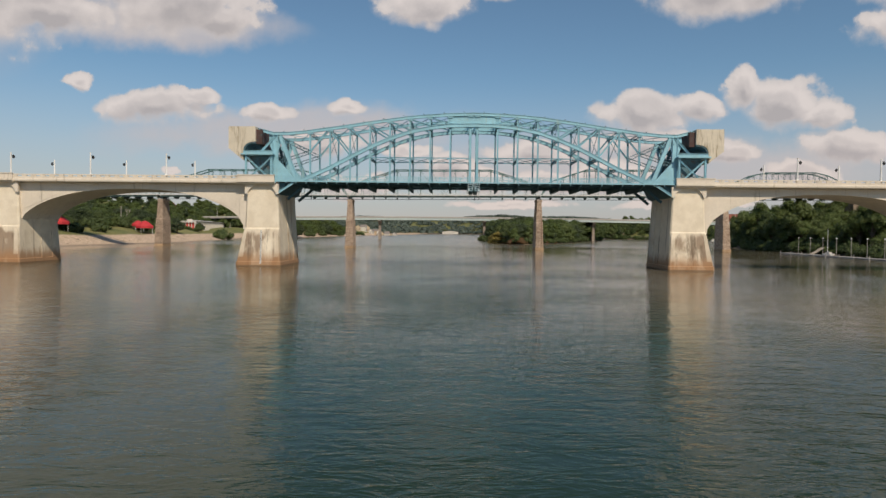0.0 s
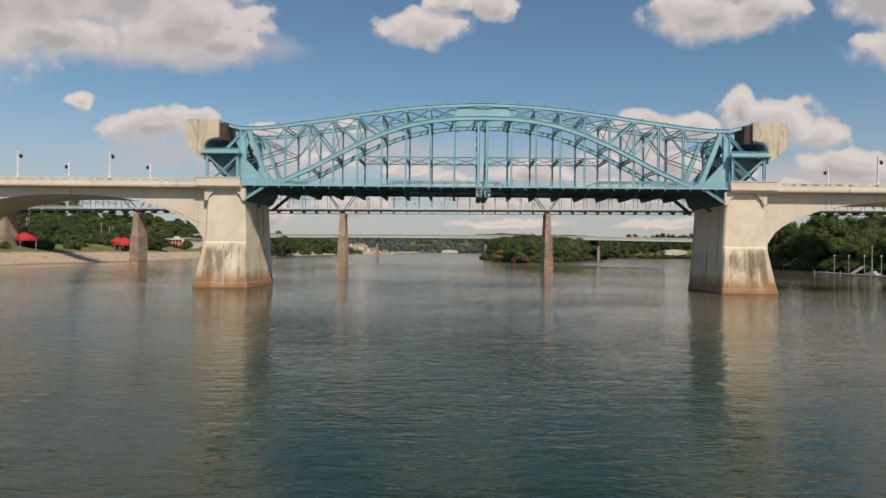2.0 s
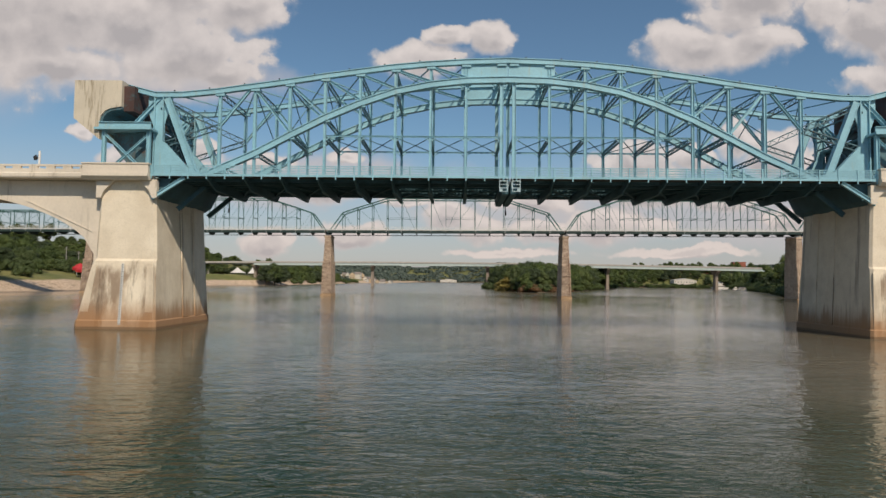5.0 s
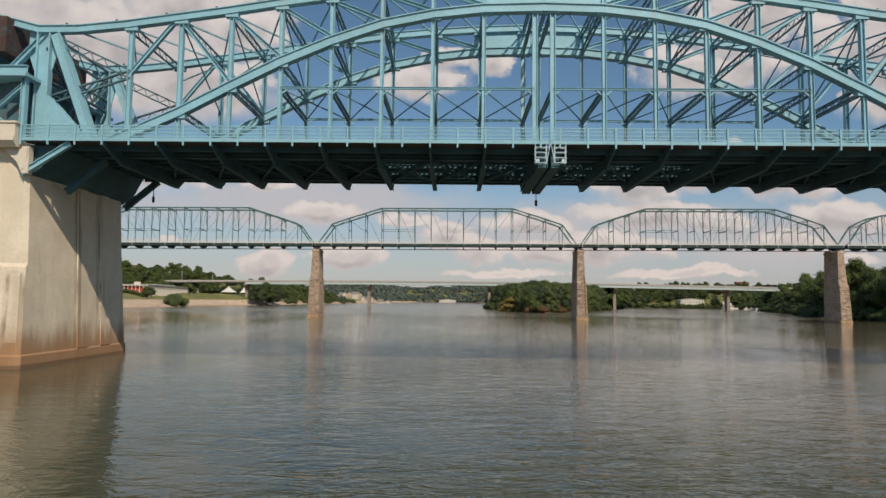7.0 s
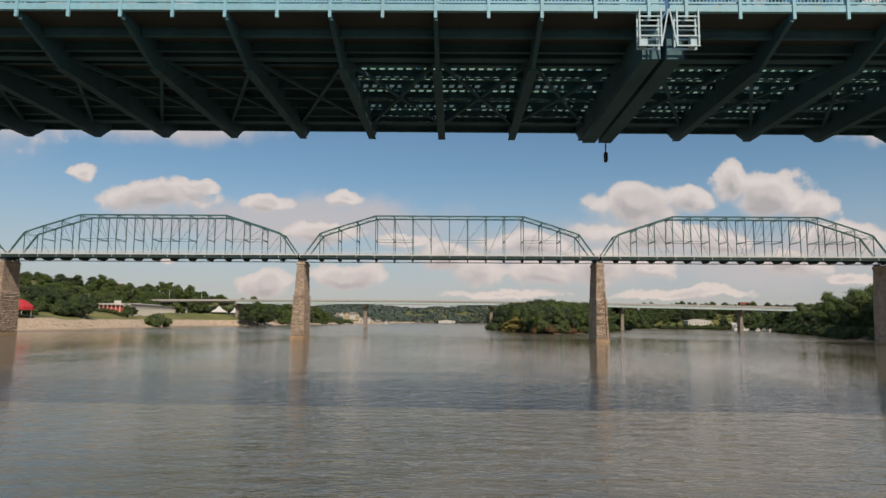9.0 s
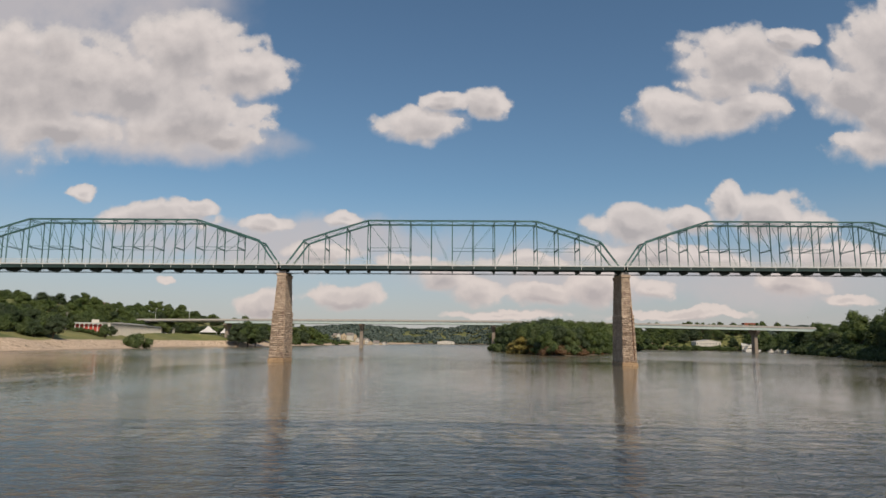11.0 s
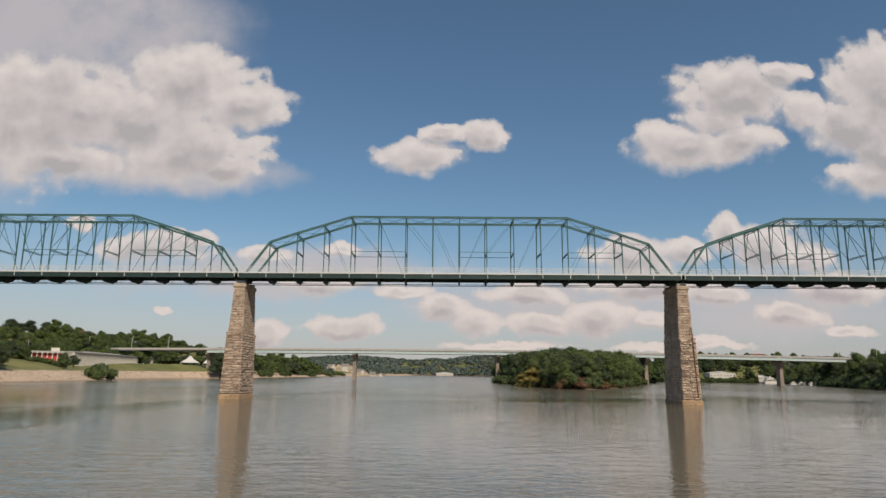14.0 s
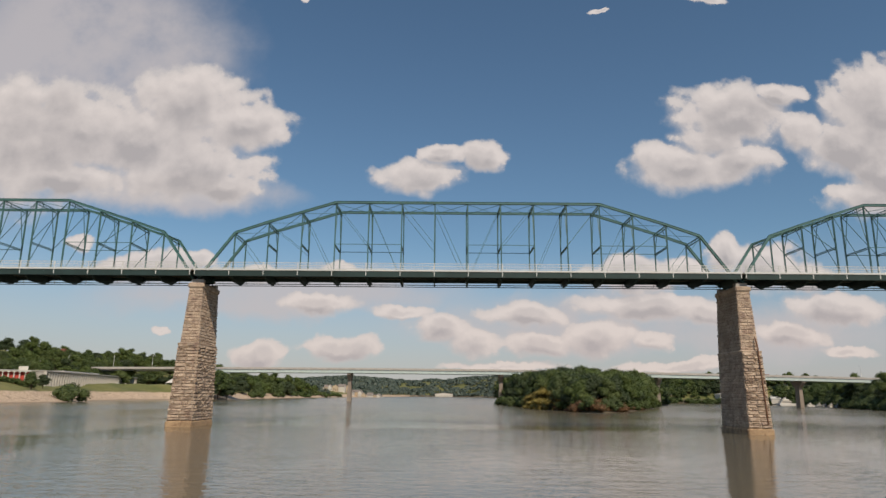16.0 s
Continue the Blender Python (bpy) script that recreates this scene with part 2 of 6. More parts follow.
def water_material():
    """Silty green river water with wind ripples in patches."""
    m = bpy.data.materials.new("river_water")
    m.use_nodes = True
    n = Nodes(m.node_tree)
    n.t.nodes.clear()
    bsdf = n.add("ShaderNodeBsdfPrincipled")
    place = n.add("ShaderNodeNewGeometry").outputs["Position"]
    murk = n.noise(n.vec("MULTIPLY", place, (1.0, 0.6, 1.0)), 0.012, 4.0, 0.6, 0.4)
    sep = n.add("ShaderNodeSeparateXYZ")
    n.put(sep.inputs[0], place)
    # silt tone shifted by painted reflections: dark bridge between the piers, pale clouds beside
    off = n.math("ABSOLUTE", n.math("SUBTRACT", sep.outputs[0], 4.0))
    reflection_band = n.math("MULTIPLY", n.map(off, 10.0, 58.0, -0.12, 0.17), n.map(sep.outputs[1], 150.0, 70.0))
    # pale cloud reflection towards the right bank, put into the base colour
    cloud_reflection = n.math("MULTIPLY", n.map(sep.outputs[0], -8.0, 45.0, 0.0, 0.20), n.map(sep.outputs[1], 20.0, 200.0, 0.7, 1.0))
    # paler upstream, standing in for bright sky mirrored in the far water
    reach = n.map(sep.outputs[1], 80.0, 230.0, -0.03, 0.13)
    murk = n.math("ADD", murk, n.math("ADD", n.math("ADD", reflection_band, cloud_reflection), reach))
    n.put(bsdf.inputs["Base Color"], n.mix(n.map(murk, 0.36, 0.64), (0.013, 0.028, 0.011), (0.150, 0.131, 0.094)))
    bsdf.inputs["IOR"].default_value = 1.33
    bsdf.inputs["Specular Tint"].default_value = (1.0, 1.0, 0.80, 1.0)
    patch = n.noise(n.vec("MULTIPLY", place, (1.0, 0.5, 1.0)), 0.014, 4.0, 0.55, 0.9)
    windy = n.map(patch, 0.42, 0.58, 0.30, 1.0)
    # the open reach beyond the old bridge lies in the wind
    n.put(bsdf.inputs["Roughness"], n.math("ADD", n.map(patch, 0.35, 0.65, 0.03, 0.06), n.map(sep.outputs[1], 290.0, 480.0, 0.0, 0.10)))
    long_waves = n.noise(n.vec("MULTIPLY", place, (0.7, 1.0, 1.0)), 0.16, 3.0, 0.55)
    ripple = n.noise(n.vec("MULTIPLY", place, (0.62, 1.0, 1.0)), 0.52, 5.0, 0.60, 0.35)
    fine = n.noise(n.vec("MULTIPLY", place, (0.8, 1.0, 1.0)), 1.5, 3.0, 0.6)
    # short crests lying across the stream
    fold = n.noise(n.vec("MULTIPLY", place, (0.42, 1.0, 1.0)), 0.85, 3.0, 0.6, 0.5)
    crest = n.math("ABSOLUTE", n.math("SUBTRACT", fold, 0.5))
    lee = n.map(sep.outputs[1], 60.0, 290.0, 1.0, 0.30)
    chop = n.math("ADD", n.math("MULTIPLY", ripple, 0.15), n.math("ADD", n.math("MULTIPLY", fine, 0.055), n.math("MULTIPLY", crest, -0.26)))
    h = n.math("MULTIPLY", n.math("ADD", n.math("MULTIPLY", long_waves, 0.10), n.math("MULTIPLY", chop, windy)), lee)
    b = n.add("ShaderNodeBump")
    b.inputs["Strength"].default_value, b.inputs["Distance"].default_value = 1.0, 1.0
    n.put(b.inputs["Height"], h)
    n.put(bsdf.inputs["Normal"], b.outputs[0])
    n.put(n.add("ShaderNodeOutputMaterial").inputs["Surface"], bsdf.outputs[0])
    return m


def leaf_material(name, dark, pale, autumn=None):
    m = bpy.data.materials.new(name)
    m.use_nodes = True
    n = Nodes(m.node_tree)
    n.t.nodes.clear()
    bsdf = n.add("ShaderNodeBsdfPrincipled")
    geo = n.add("ShaderNodeNewGeometry")
    island = geo.outputs["Random Per Island"]
    col = n.mix(island, dark, pale)
    r = n.add("ShaderNodeObjectInfo").outputs["Random"]
    col = n.mix(n.math("MULTIPLY", r, 0.5), col, tuple(0.6 * a + 0.02 for a in pale))
    if autumn:
        col = n.mix(n.map(island, 0.6, 0.9), col, autumn)
    n.put(bsdf.inputs["Base Color"], col)
    bsdf.inputs["Roughness"].default_value = 0.6
    tr = n.add("ShaderNodeBsdfTranslucent")
    n.put(tr.inputs["Color"], col)
    mixer = n.add("ShaderNodeMixShader")
    mixer.inputs[0].default_value = 0.22
    n.put(mixer.inputs[1], bsdf.outputs[0])
    n.put(mixer.inputs[2], tr.outputs[0])
    n.put(n.add("ShaderNodeOutputMaterial").inputs["Surface"], mixer.outputs[0])
    return m


def ground_material():
    """Grass on the flats and hills, pale sandy stone along the water's edge."""
    m = bpy.data.materials.new("grass_and_bank")
    m.use_nodes = True
    n = Nodes(m.node_tree)
    n.t.nodes.clear()
    bsdf = n.add("ShaderNodeBsdfPrincipled")
    place = n.add("ShaderNodeNewGeometry").outputs["Position"]
    sep = n.add("ShaderNodeSeparateXYZ")
    n.put(sep.inputs[0], place)
    big, fine = n.noise(place, 0.04, 5.0, 0.6), n.noise(place, 0.9, 5.0, 0.65)
    grass = n.mix(n.map(big, 0.3, 0.7), (0.095, 0.115, 0.030), (0.21, 0.195, 0.070))
    grass = n.mix(n.math("MULTIPLY", n.map(fine, 0.4, 0.7), 0.4), grass, (0.05, 0.07, 0.02))
    rock = n.mix(n.map(fine, 0.3, 0.7), (0.34, 0.25, 0.175), (0.60, 0.46, 0.34))
    mud = n.mix(n.map(fine, 0.3, 0.7), (0.075, 0.062, 0.040), (0.15, 0.12, 0.08))
    rock = n.mix(n.map(sep.outputs[0], -110.0, -40.0), rock, mud)
    rock = n.mix(n.map(n.noise(place, 0.25, 5.0, 0.7), 0.55, 0.7), rock, (0.16, 0.13, 0.08))
    level = n.math("ADD", sep.outputs[2], n.math("MULTIPLY_ADD", big, 3.0, -1.5))
    col = n.mix(n.map(level, 4.6, 5.5), rock, grass)
    wet = n.map(sep.outputs[2], 0.5, 0.15)
    col = n.mix(n.math("MULTIPLY", wet, 0.6), col, (0.10, 0.075, 0.05))
    n.put(bsdf.inputs["Base Color"], col)
    bsdf.inputs["Roughness"].default_value = 0.95
    b = n.add("ShaderNodeBump")
    b.inputs["Strength"].default_value, b.inputs["Distance"].default_value = 0.6, 0.4
    n.put(b.inputs["Height"], fine)
    n.put(bsdf.inputs["Normal"], b.outputs[0])
    n.put(n.add("ShaderNodeOutputMaterial").inputs["Surface"], bsdf.outputs[0])
    return m


BLUE = material("blue_bridge_paint", (0.25, 0.48, 0.57), 0.5, vary=0.16, grain=2.5, stain=(0.30, 0.42, 0.42), stain_amount=0.25, stain_scale=0.2, drip=True, bump=0.05)
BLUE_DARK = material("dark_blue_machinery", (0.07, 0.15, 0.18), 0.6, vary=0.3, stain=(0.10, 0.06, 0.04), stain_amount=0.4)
# floor steel with the shadow below the deck darkened into its paint
UNDER = material("shadow_toned_floor_steel", (0.045, 0.115, 0.145), 0.7, vary=0.3, stain=(0.05, 0.06, 0.06), stain_amount=0.1)
# darker copy of the bridge blue, shade on the bracing put into the colour
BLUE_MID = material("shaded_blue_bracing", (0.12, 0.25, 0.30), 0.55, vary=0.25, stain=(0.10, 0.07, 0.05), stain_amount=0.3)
GRATE = material("green_steel_grating", (0.15, 0.31, 0.27), 0.6, vary=0.25)
RUST = material("rusty_iron", (0.16, 0.075, 0.04), 0.85, vary=0.3)
RUST_DARK = material("dark_rusty_plate", (0.075, 0.040, 0.036), 0.85, vary=0.35, stain=(0.05, 0.09, 0.10), stain_amount=0.4)
GREEN = material("sea_green_truss_paint", (0.058, 0.15, 0.14), 0.55, vary=0.2, grain=2.0, stain=(0.10, 0.15, 0.13), stain_amount=0.3, drip=True, bump=0.05)
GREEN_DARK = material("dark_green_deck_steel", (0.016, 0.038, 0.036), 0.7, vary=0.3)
CAGE = material("pale_blue_cage_paint", (0.42, 0.55, 0.60), 0.5, vary=0.15)
RAIL_WHITE = material("pale_grey_railing", (0.62, 0.62, 0.60), 0.5, vary=0.1)
PIER = concrete_pier_material("stained_pier_concrete", 1.0)
PIER_RIB = concrete_pier_material("washed_pier_concrete", 0.3)
CONCRETE = material("cream_painted_concrete", (0.65, 0.58, 0.485), 0.85, vary=0.1, grain=1.5, stain=(0.34, 0.29, 0.22), stain_amount=0.2, stain_scale=0.2, drip=True, bump=0.2, bump_scale=5.0)
WEIGHT = material("streaked_counterweight_concrete", (0.58, 0.52, 0.42), 0.85, vary=0.1, stain=(0.26, 0.21, 0.14), stain_amount=0.42, stain_scale=0.35, drip=True, bump=0.2)
STONE = material("buff_limestone_blocks", (0.45, 0.345, 0.26), 0.9, vary=0.34, grain=2.5, stain=(0.24, 0.16, 0.125), stain_amount=0.5, bump=0.8, bump_scale=5.0, by_object=0.3)
FOOTING = material("tide_stained_stone", (0.40, 0.27, 0.16), 0.9, vary=0.3, grain=2.0, stain=(0.20, 0.12, 0.07), stain_amount=0.5, bump=0.5, bump_scale=3.0)
MORTAR = material("recessed_mortar", (0.13, 0.098, 0.075), 0.95, vary=0.2)
ASPHALT = material("grey_asphalt", (0.055, 0.055, 0.055), 0.9, vary=0.2)
PLANK = material("worn_deck_planks", (0.23, 0.18, 0.13), 0.85, vary=0.25)
POLE = material("white_lamp_pole", (0.72, 0.72, 0.70), 0.45, vary=0.06)
BLACK = material("black_lantern_metal", (0.02, 0.022, 0.024), 0.5, vary=0.2)
GIRDER = material("pale_green_plate_girder", (0.48, 0.56, 0.54), 0.5, vary=0.1)
SLAB = material("grey_bridge_concrete", (0.42, 0.39, 0.36), 0.85, vary=0.15)
BROWN_SLAB = material("weathered_brown_concrete", (0.27, 0.22, 0.18), 0.9, vary=0.2, stain=(0.14, 0.10, 0.08), stain_amount=0.3, drip=True)
BARK = material("brown_bark", (0.09, 0.065, 0.045), 0.95, vary=0.3)
WALL_WHITE = material("white_house_wall", (0.58, 0.54, 0.48), 0.8, vary=0.08)
WALL_TAN = material("tan_house_wall", (0.46, 0.36, 0.25), 0.8, vary=0.12)
WALL_BRICK = material("red_brick_wall", (0.30, 0.10, 0.065), 0.9, vary=0.2)
ROOF_GREY = material("grey_shingle_roof", (0.22, 0.19, 0.17), 0.9, vary=0.2)
ROOF_RED = material("bright_red_fabric", (0.46, 0.028, 0.035), 0.7, vary=0.1)
ROOF_WHITE = material("white_metal_roof", (0.60, 0.58, 0.55), 0.5, vary=0.08)
WINDOW = material("dark_window_glass", (0.02, 0.025, 0.03), 0.12, vary=0.1, bump=0)
TIMBER = material("weathered_dock_timber", (0.30, 0.26, 0.21), 0.9, vary=0.2)
LEAF_A = leaf_material("oak_leaves", (0.034, 0.066, 0.014), (0.100, 0.140, 0.030))
LEAF_B = leaf_material("sycamore_leaves", (0.046, 0.086, 0.014), (0.135, 0.175, 0.036))
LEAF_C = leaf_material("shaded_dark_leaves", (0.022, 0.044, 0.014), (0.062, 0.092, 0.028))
# distance haze over the far hills is mixed into this leaf colour
LEAF_FAR = leaf_material("haze_tinted_far_leaves", (0.055, 0.085, 0.068), (0.100, 0.132, 0.105))
LEAF_Y = leaf_material("yellowing_leaves", (0.16, 0.135, 0.025), (0.32, 0.25, 0.06))
LEAF_R = leaf_material("rust_scrub_leaves", (0.10, 0.055, 0.02), (0.22, 0.11, 0.045))
GROUND = ground_material()
WATER = water_material()

# ---- mesh helpers ----


class Shape:
    """Collects vertices and faces of one part."""

    def __init__(self):
        self.v, self.f = [], []

    def add(self, verts, faces):
        k = len(self.v)
        self.v += [tuple(p) for p in verts]
        self.f += [tuple(i + k for i in f) for f in faces]
        return self

    def box(self, x0, x1, y0, y1, z0, z1):
        return self.add([(x, y, z) for x in (x0, x1) for y in (y0, y1) for z in (z0, z1)],
                        [(0, 1, 3, 2), (4, 6, 7, 5), (0, 4, 5, 1), (2, 3, 7, 6), (0, 2, 6, 4), (1, 5, 7, 3)])

    def prism(self, ring, way):
        """A closed outline pushed along a vector."""
        n, way = len(ring), Vector(way)
        a = [Vector(p) for p in ring]
        return self.add(a + [p + way for p in a],
                        [tuple(range(n - 1, -1, -1)), tuple(range(n, 2 * n))] + [(i, (i + 1) % n, n + (i + 1) % n, n + i) for i in range(n)])

    def loft(self, rings, cap=True):
        """Joins closed outlines of equal length, one after another."""
        n = len(rings[0])
        faces = [(r * n + i, r * n + (i + 1) % n, (r + 1) * n + (i + 1) % n, (r + 1) * n + i) for r in range(len(rings) - 1) for i in range(n)]
        if cap:
            faces += [tuple(range(n - 1, -1, -1)), tuple(range((len(rings) - 1) * n, len(rings) * n))]
        return self.add([p for ring in rings for p in ring], faces)

    def profile(self, p, q, outline, up=(0, 0, 1)):
        """A straight member from p to q with a cross-section given as (side, height) pairs."""
        p, q = Vector(p), Vector(q)
        d = (q - p).normalized()
        up = Vector(up)
        if abs(d.dot(up)) > 0.98:
            up = Vector((1, 0, 0))
        side = d.cross(up).normalized()
        top = side.cross(d)
        return self.prism([p + side * a + top * b for a, b in outline], q - p)

    def bar(self, p, q, w, h=None, up=(0, 0, 1)):
        a, b = w / 2, (h or w) / 2
        return self.profile(p, q, [(-a, -b), (a, -b), (a, b), (-a, b)], up)

    def ibeam(self, p, q, w, h, up=(0, 0, 1), t=0.22):
        """A member of I section: flanges w wide, h deep."""
        a, b, c, k = w / 2, h / 2, w * t / 2, h * t / 2
        return self.profile(p, q, [(-a, -b), (a, -b), (a, -b + k), (c, -b + k), (c, b - k), (a, b - k), (a, b), (-a, b), (-a, b - k), (-c, b - k), (-c, -b + k), (-a, -b + k)], up)

    def chord(self, p, q, w, h, up=(0, 0, 1)):
        """A built-up box member with a wider cover plate on top and flanges below."""
        a, b, k = w / 2, h / 2, h * 0.12
        return self.profile(p, q, [(-a, -b), (a, -b), (a, -b + k), (a * 0.8, -b + k), (a * 0.8, b - k), (a * 1.1, b - k), (a * 1.1, b), (-a * 1.1, b), (-a * 1.1, b - k), (-a * 0.8, b - k), (-a * 0.8, -b + k), (-a, -b + k)], up)

    def laced(self, p, q, w, bar=0.08, pitch=None, up=(0, 0, 1)):
        """An open lattice strut: two flats joined by zigzag lacing."""
        p, q, up = Vector(p), Vector(q), Vector(up)
        d = (q - p).normalized()
        if abs(d.dot(up)) > 0.98:
            up = Vector((1, 0, 0))
        side = d.cross(up).normalized()
        top = side.cross(d) * (w / 2)
        self.bar(p + top, q + top, bar * 1.8, bar, up)
        self.bar(p - top, q - top, bar * 1.8, bar, up)
        n = max(2, int((q - p).length / (pitch or w)))
        for i in range(n):
            a, b = p + (q - p) * (i / n), p + (q - p) * ((i + 1) / n)
            s = 1 if i % 2 else -1
            self.bar(a + top * s, b - top * s, bar * 0.6, bar * 0.4, up)
        return self

    def tube(self, points, radii, sides=8):
        rings = []
        for i, (p, r) in enumerate(zip(points, radii)):
            p = Vector(p)
            a, b = Vector(points[max(0, i - 1)]), Vector(points[min(len(points) - 1, i + 1)])
            q = (b - a).to_track_quat("Z", "Y")
            rings.append([p + q @ Vector((r * math.cos(2 * math.pi * k / sides), r * math.sin(2 * math.pi * k / sides), 0)) for k in range(sides)])
        return self.loft(rings)

    def mesh(self, name, mat, smooth=False):
        me = bpy.data.meshes.new(name)
        me.from_pydata([tuple(p) for p in self.v], [], self.f)
        me.update()
        if len(self.v) < 60000:
            bm = bmesh.new()
            bm.from_mesh(me)
            bmesh.ops.recalc_face_normals(bm, faces=bm.faces)
            bm.to_mesh(me)
            bm.free()
        me.materials.append(mat)
        if smooth:
            me.polygons.foreach_set("use_smooth", [True] * len(me.polygons))
        return me


def part(name, shape, mat, parent=None, label="", smooth=False):
    """One mesh object, under a thing or a part."""
    ob = new(name, shape.mesh(name, mat, smooth) if isinstance(shape, Shape) else shape)
    if parent:
        ob.parent = parent
    return tagged(ob, label) if label else ob


def thing(name, m, label, category, group="", kind=""):
    ob = new(name)
    ob.matrix_world = m
    return tagged(ob, label, category, group, kind)


def smooth_step(a, b, x):
    t = np.clip((x - a) / (b - a), 0, 1)
    return t * t * (3 - 2 * t)


# ---- water and land ----
BANK_Y = [-400, 150, 230, 300, 360, 440, 560, 650, 700, 735, 820, 900, 1000, 1050, 1100, 1400, 1900, 2500, 3000]
LEFT_X = [-190, -182, -180, -178, -173, -172, -187, -206, -192, -161, -172, -170, -168, -168, -168, -165, -125, -60, 40]
RIGHT_X = [190, 172, 169, 173, 183, 197, 252, 284, 304, 318, 352, 395, 408, 250, 170, 135, 140, 168, 60]
ISLAND_Y = [470, 478, 520, 600, 700, 740, 768, 850, 900]
ISLAND_X = [57, 58, 66, 82, 100, 106, 120, 121, 110]
ISLAND_W = [0, 7, 20, 37, 51, 55, 68, 67, 0]


def land_height(x, y):
    """Ground level: negative in the river, banks, flats and wooded hills beyond."""
    lx, rx = np.interp(y, BANK_Y, LEFT_X), np.interp(y, BANK_Y, RIGHT_X)
    lx = lx + 2.0 * np.sin(y * 0.05) + 1.5 * np.sin(y * 0.13 + 1)
    rx = rx + 3 * np.sin(y * 0.05 + 2) + 2 * np.sin(y * 0.13)
    west, east = lx - x, x - rx
    out = np.maximum(west, east)
    out = np.where(y > 2600, np.maximum(out, (y - 2650) * 0.3), out)
    river = -6 * smooth_step(0, -25, out)
    lump = 0.5 * np.sin(x * 0.31 + y * 0.17) + 0.4 * np.sin(x * 0.13 - y * 0.29)
    wz = 6.0 * smooth_step(-1, 24, west) + 4.6 * smooth_step(18, 48, west) + 32 * smooth_step(75, 200, west) * (0.8 + 0.2 * np.sin(y * 0.012 + 0.5)) * smooth_step(1500, 950, y) + 10 * smooth_step(150, 500, west)
    ez = 3.4 * smooth_step(-1, 9, east) + 5 * smooth_step(10, 60, east) + 14 * smooth_step(40, 180, east)
    z = np.where(west > east, wz + lump * smooth_step(3, 30, west) * 0.6, ez)
    ridge = 62 * smooth_step(1950, 3000, y) * (0.8 + 0.2 * np.sin(x * 0.0042 + 1.0) + 0.1 * np.sin(x * 0.013)) + 22 * smooth_step(3200, 4300, y)
    z = z + np.where(out > 0, ridge * smooth_step(0, 200, out), 0)
    level = np.where(out > -1, z, river)
    ic, iw = np.interp(y, ISLAND_Y, ISLAND_X), np.interp(y, ISLAND_Y, ISLAND_W)
    inside = iw + 1.5 * np.sin(y * 0.15) - np.abs(x - ic)
    isle = np.where(iw > 0.5, 1.0 * smooth_step(-1, 3, inside) + 2.4 * smooth_step(3, 40, inside) - 0.3, -6)
    return np.maximum(level, isle) - 0.02


def build_land():
    xs = np.unique(np.concatenate([np.linspace(-4800, -700, 24), np.linspace(-700, -330, 40), np.linspace(-330, -150, 90), np.linspace(-150, 30, 14), np.linspace(30, 480, 180), np.linspace(480, 900, 40), np.linspace(900, 4800, 24)]))
    ys = np.unique(np.concatenate([np.linspace(-4000, -200, 16), np.linspace(-200, 150, 30), np.linspace(150, 800, 150), np.linspace(800, 1500, 60), np.linspace(1500, 4900, 60)]))
    gx, gy = np.meshgrid(xs, ys)
    gz = land_height(gx, gy)
    n, k = len(xs), len(ys)
    me = bpy.data.meshes.new("ground")
    verts = np.stack([gx.ravel(), gy.ravel(), gz.ravel()], 1)
    idx = np.arange(n * k).reshape(k, n)
    faces = np.stack([idx[:-1, :-1].ravel(), idx[:-1, 1:].ravel(), idx[1:, 1:].ravel(), idx[1:, :-1].ravel()], 1)
    me.from_pydata(verts.tolist(), [], faces.tolist())
    me.materials.append(GROUND)
    me.polygons.foreach_set("use_smooth", [True] * len(me.polygons))
    ob = new("ground", me)
    tagged(ob, "grassy river banks with a pale sandy rock edge and wooded hills", "ground", kind="structure")


build_land()
river = part("water", Shape().add([(-4800, -4000, 0), (4800, -4000, 0), (4800, 4900, 0), (-4800, 4900, 0)], [(0, 1, 2, 3)]), WATER)
tagged(river, "wide silty green river with small wind ripples", "water", kind="structure")

# ---- the bascule bridge: everything in its own frame, middle of the opening at 0, pier fronts at y = 0 ----
BASCULE = pose(7.0, 150.7, 0, 0, 0, -1.4)
DECK = 20.0
NEAR_T, FAR_T = 4.5, 15.2
ROAD_W = 18.2
PANEL, FIRST = 4.77, 0.83
PANELS = [FIRST + PANEL * k for k in range(10)]


def top_z(x):
    return float(np.interp(x, [0, 6, 11.4, 16, 20.7, 25, 30, 35, 39.5, 44, 47.8, 52.0], [36.4, 36.2, 35.85, 35.4, 34.75, 34.15, 33.35, 32.65, 32.0, 31.55, 31.5, 32.6]))


def arch_z(x):
    return float(np.interp(x, [0, 5.6, 10.4, 15.1, 19.9, 24.7, 29.5, 34.2, 41.5], [33.8, 33.65, 33.1, 32.15, 30.5, 28.45, 26.0, 23.5, 20.25]))


def pier_ring(hw, y0, y1, z, cut=0.35, cx=0.0):
    return [(cx - hw + cut, y0, z), (cx + hw - cut, y0, z), (cx + hw, y0 + cut, z), (cx + hw, y1 - cut, z), (cx + hw - cut, y1, z), (cx - hw + cut, y1, z), (cx - hw, y1 - cut, z), (cx - hw, y0 + cut, z)]


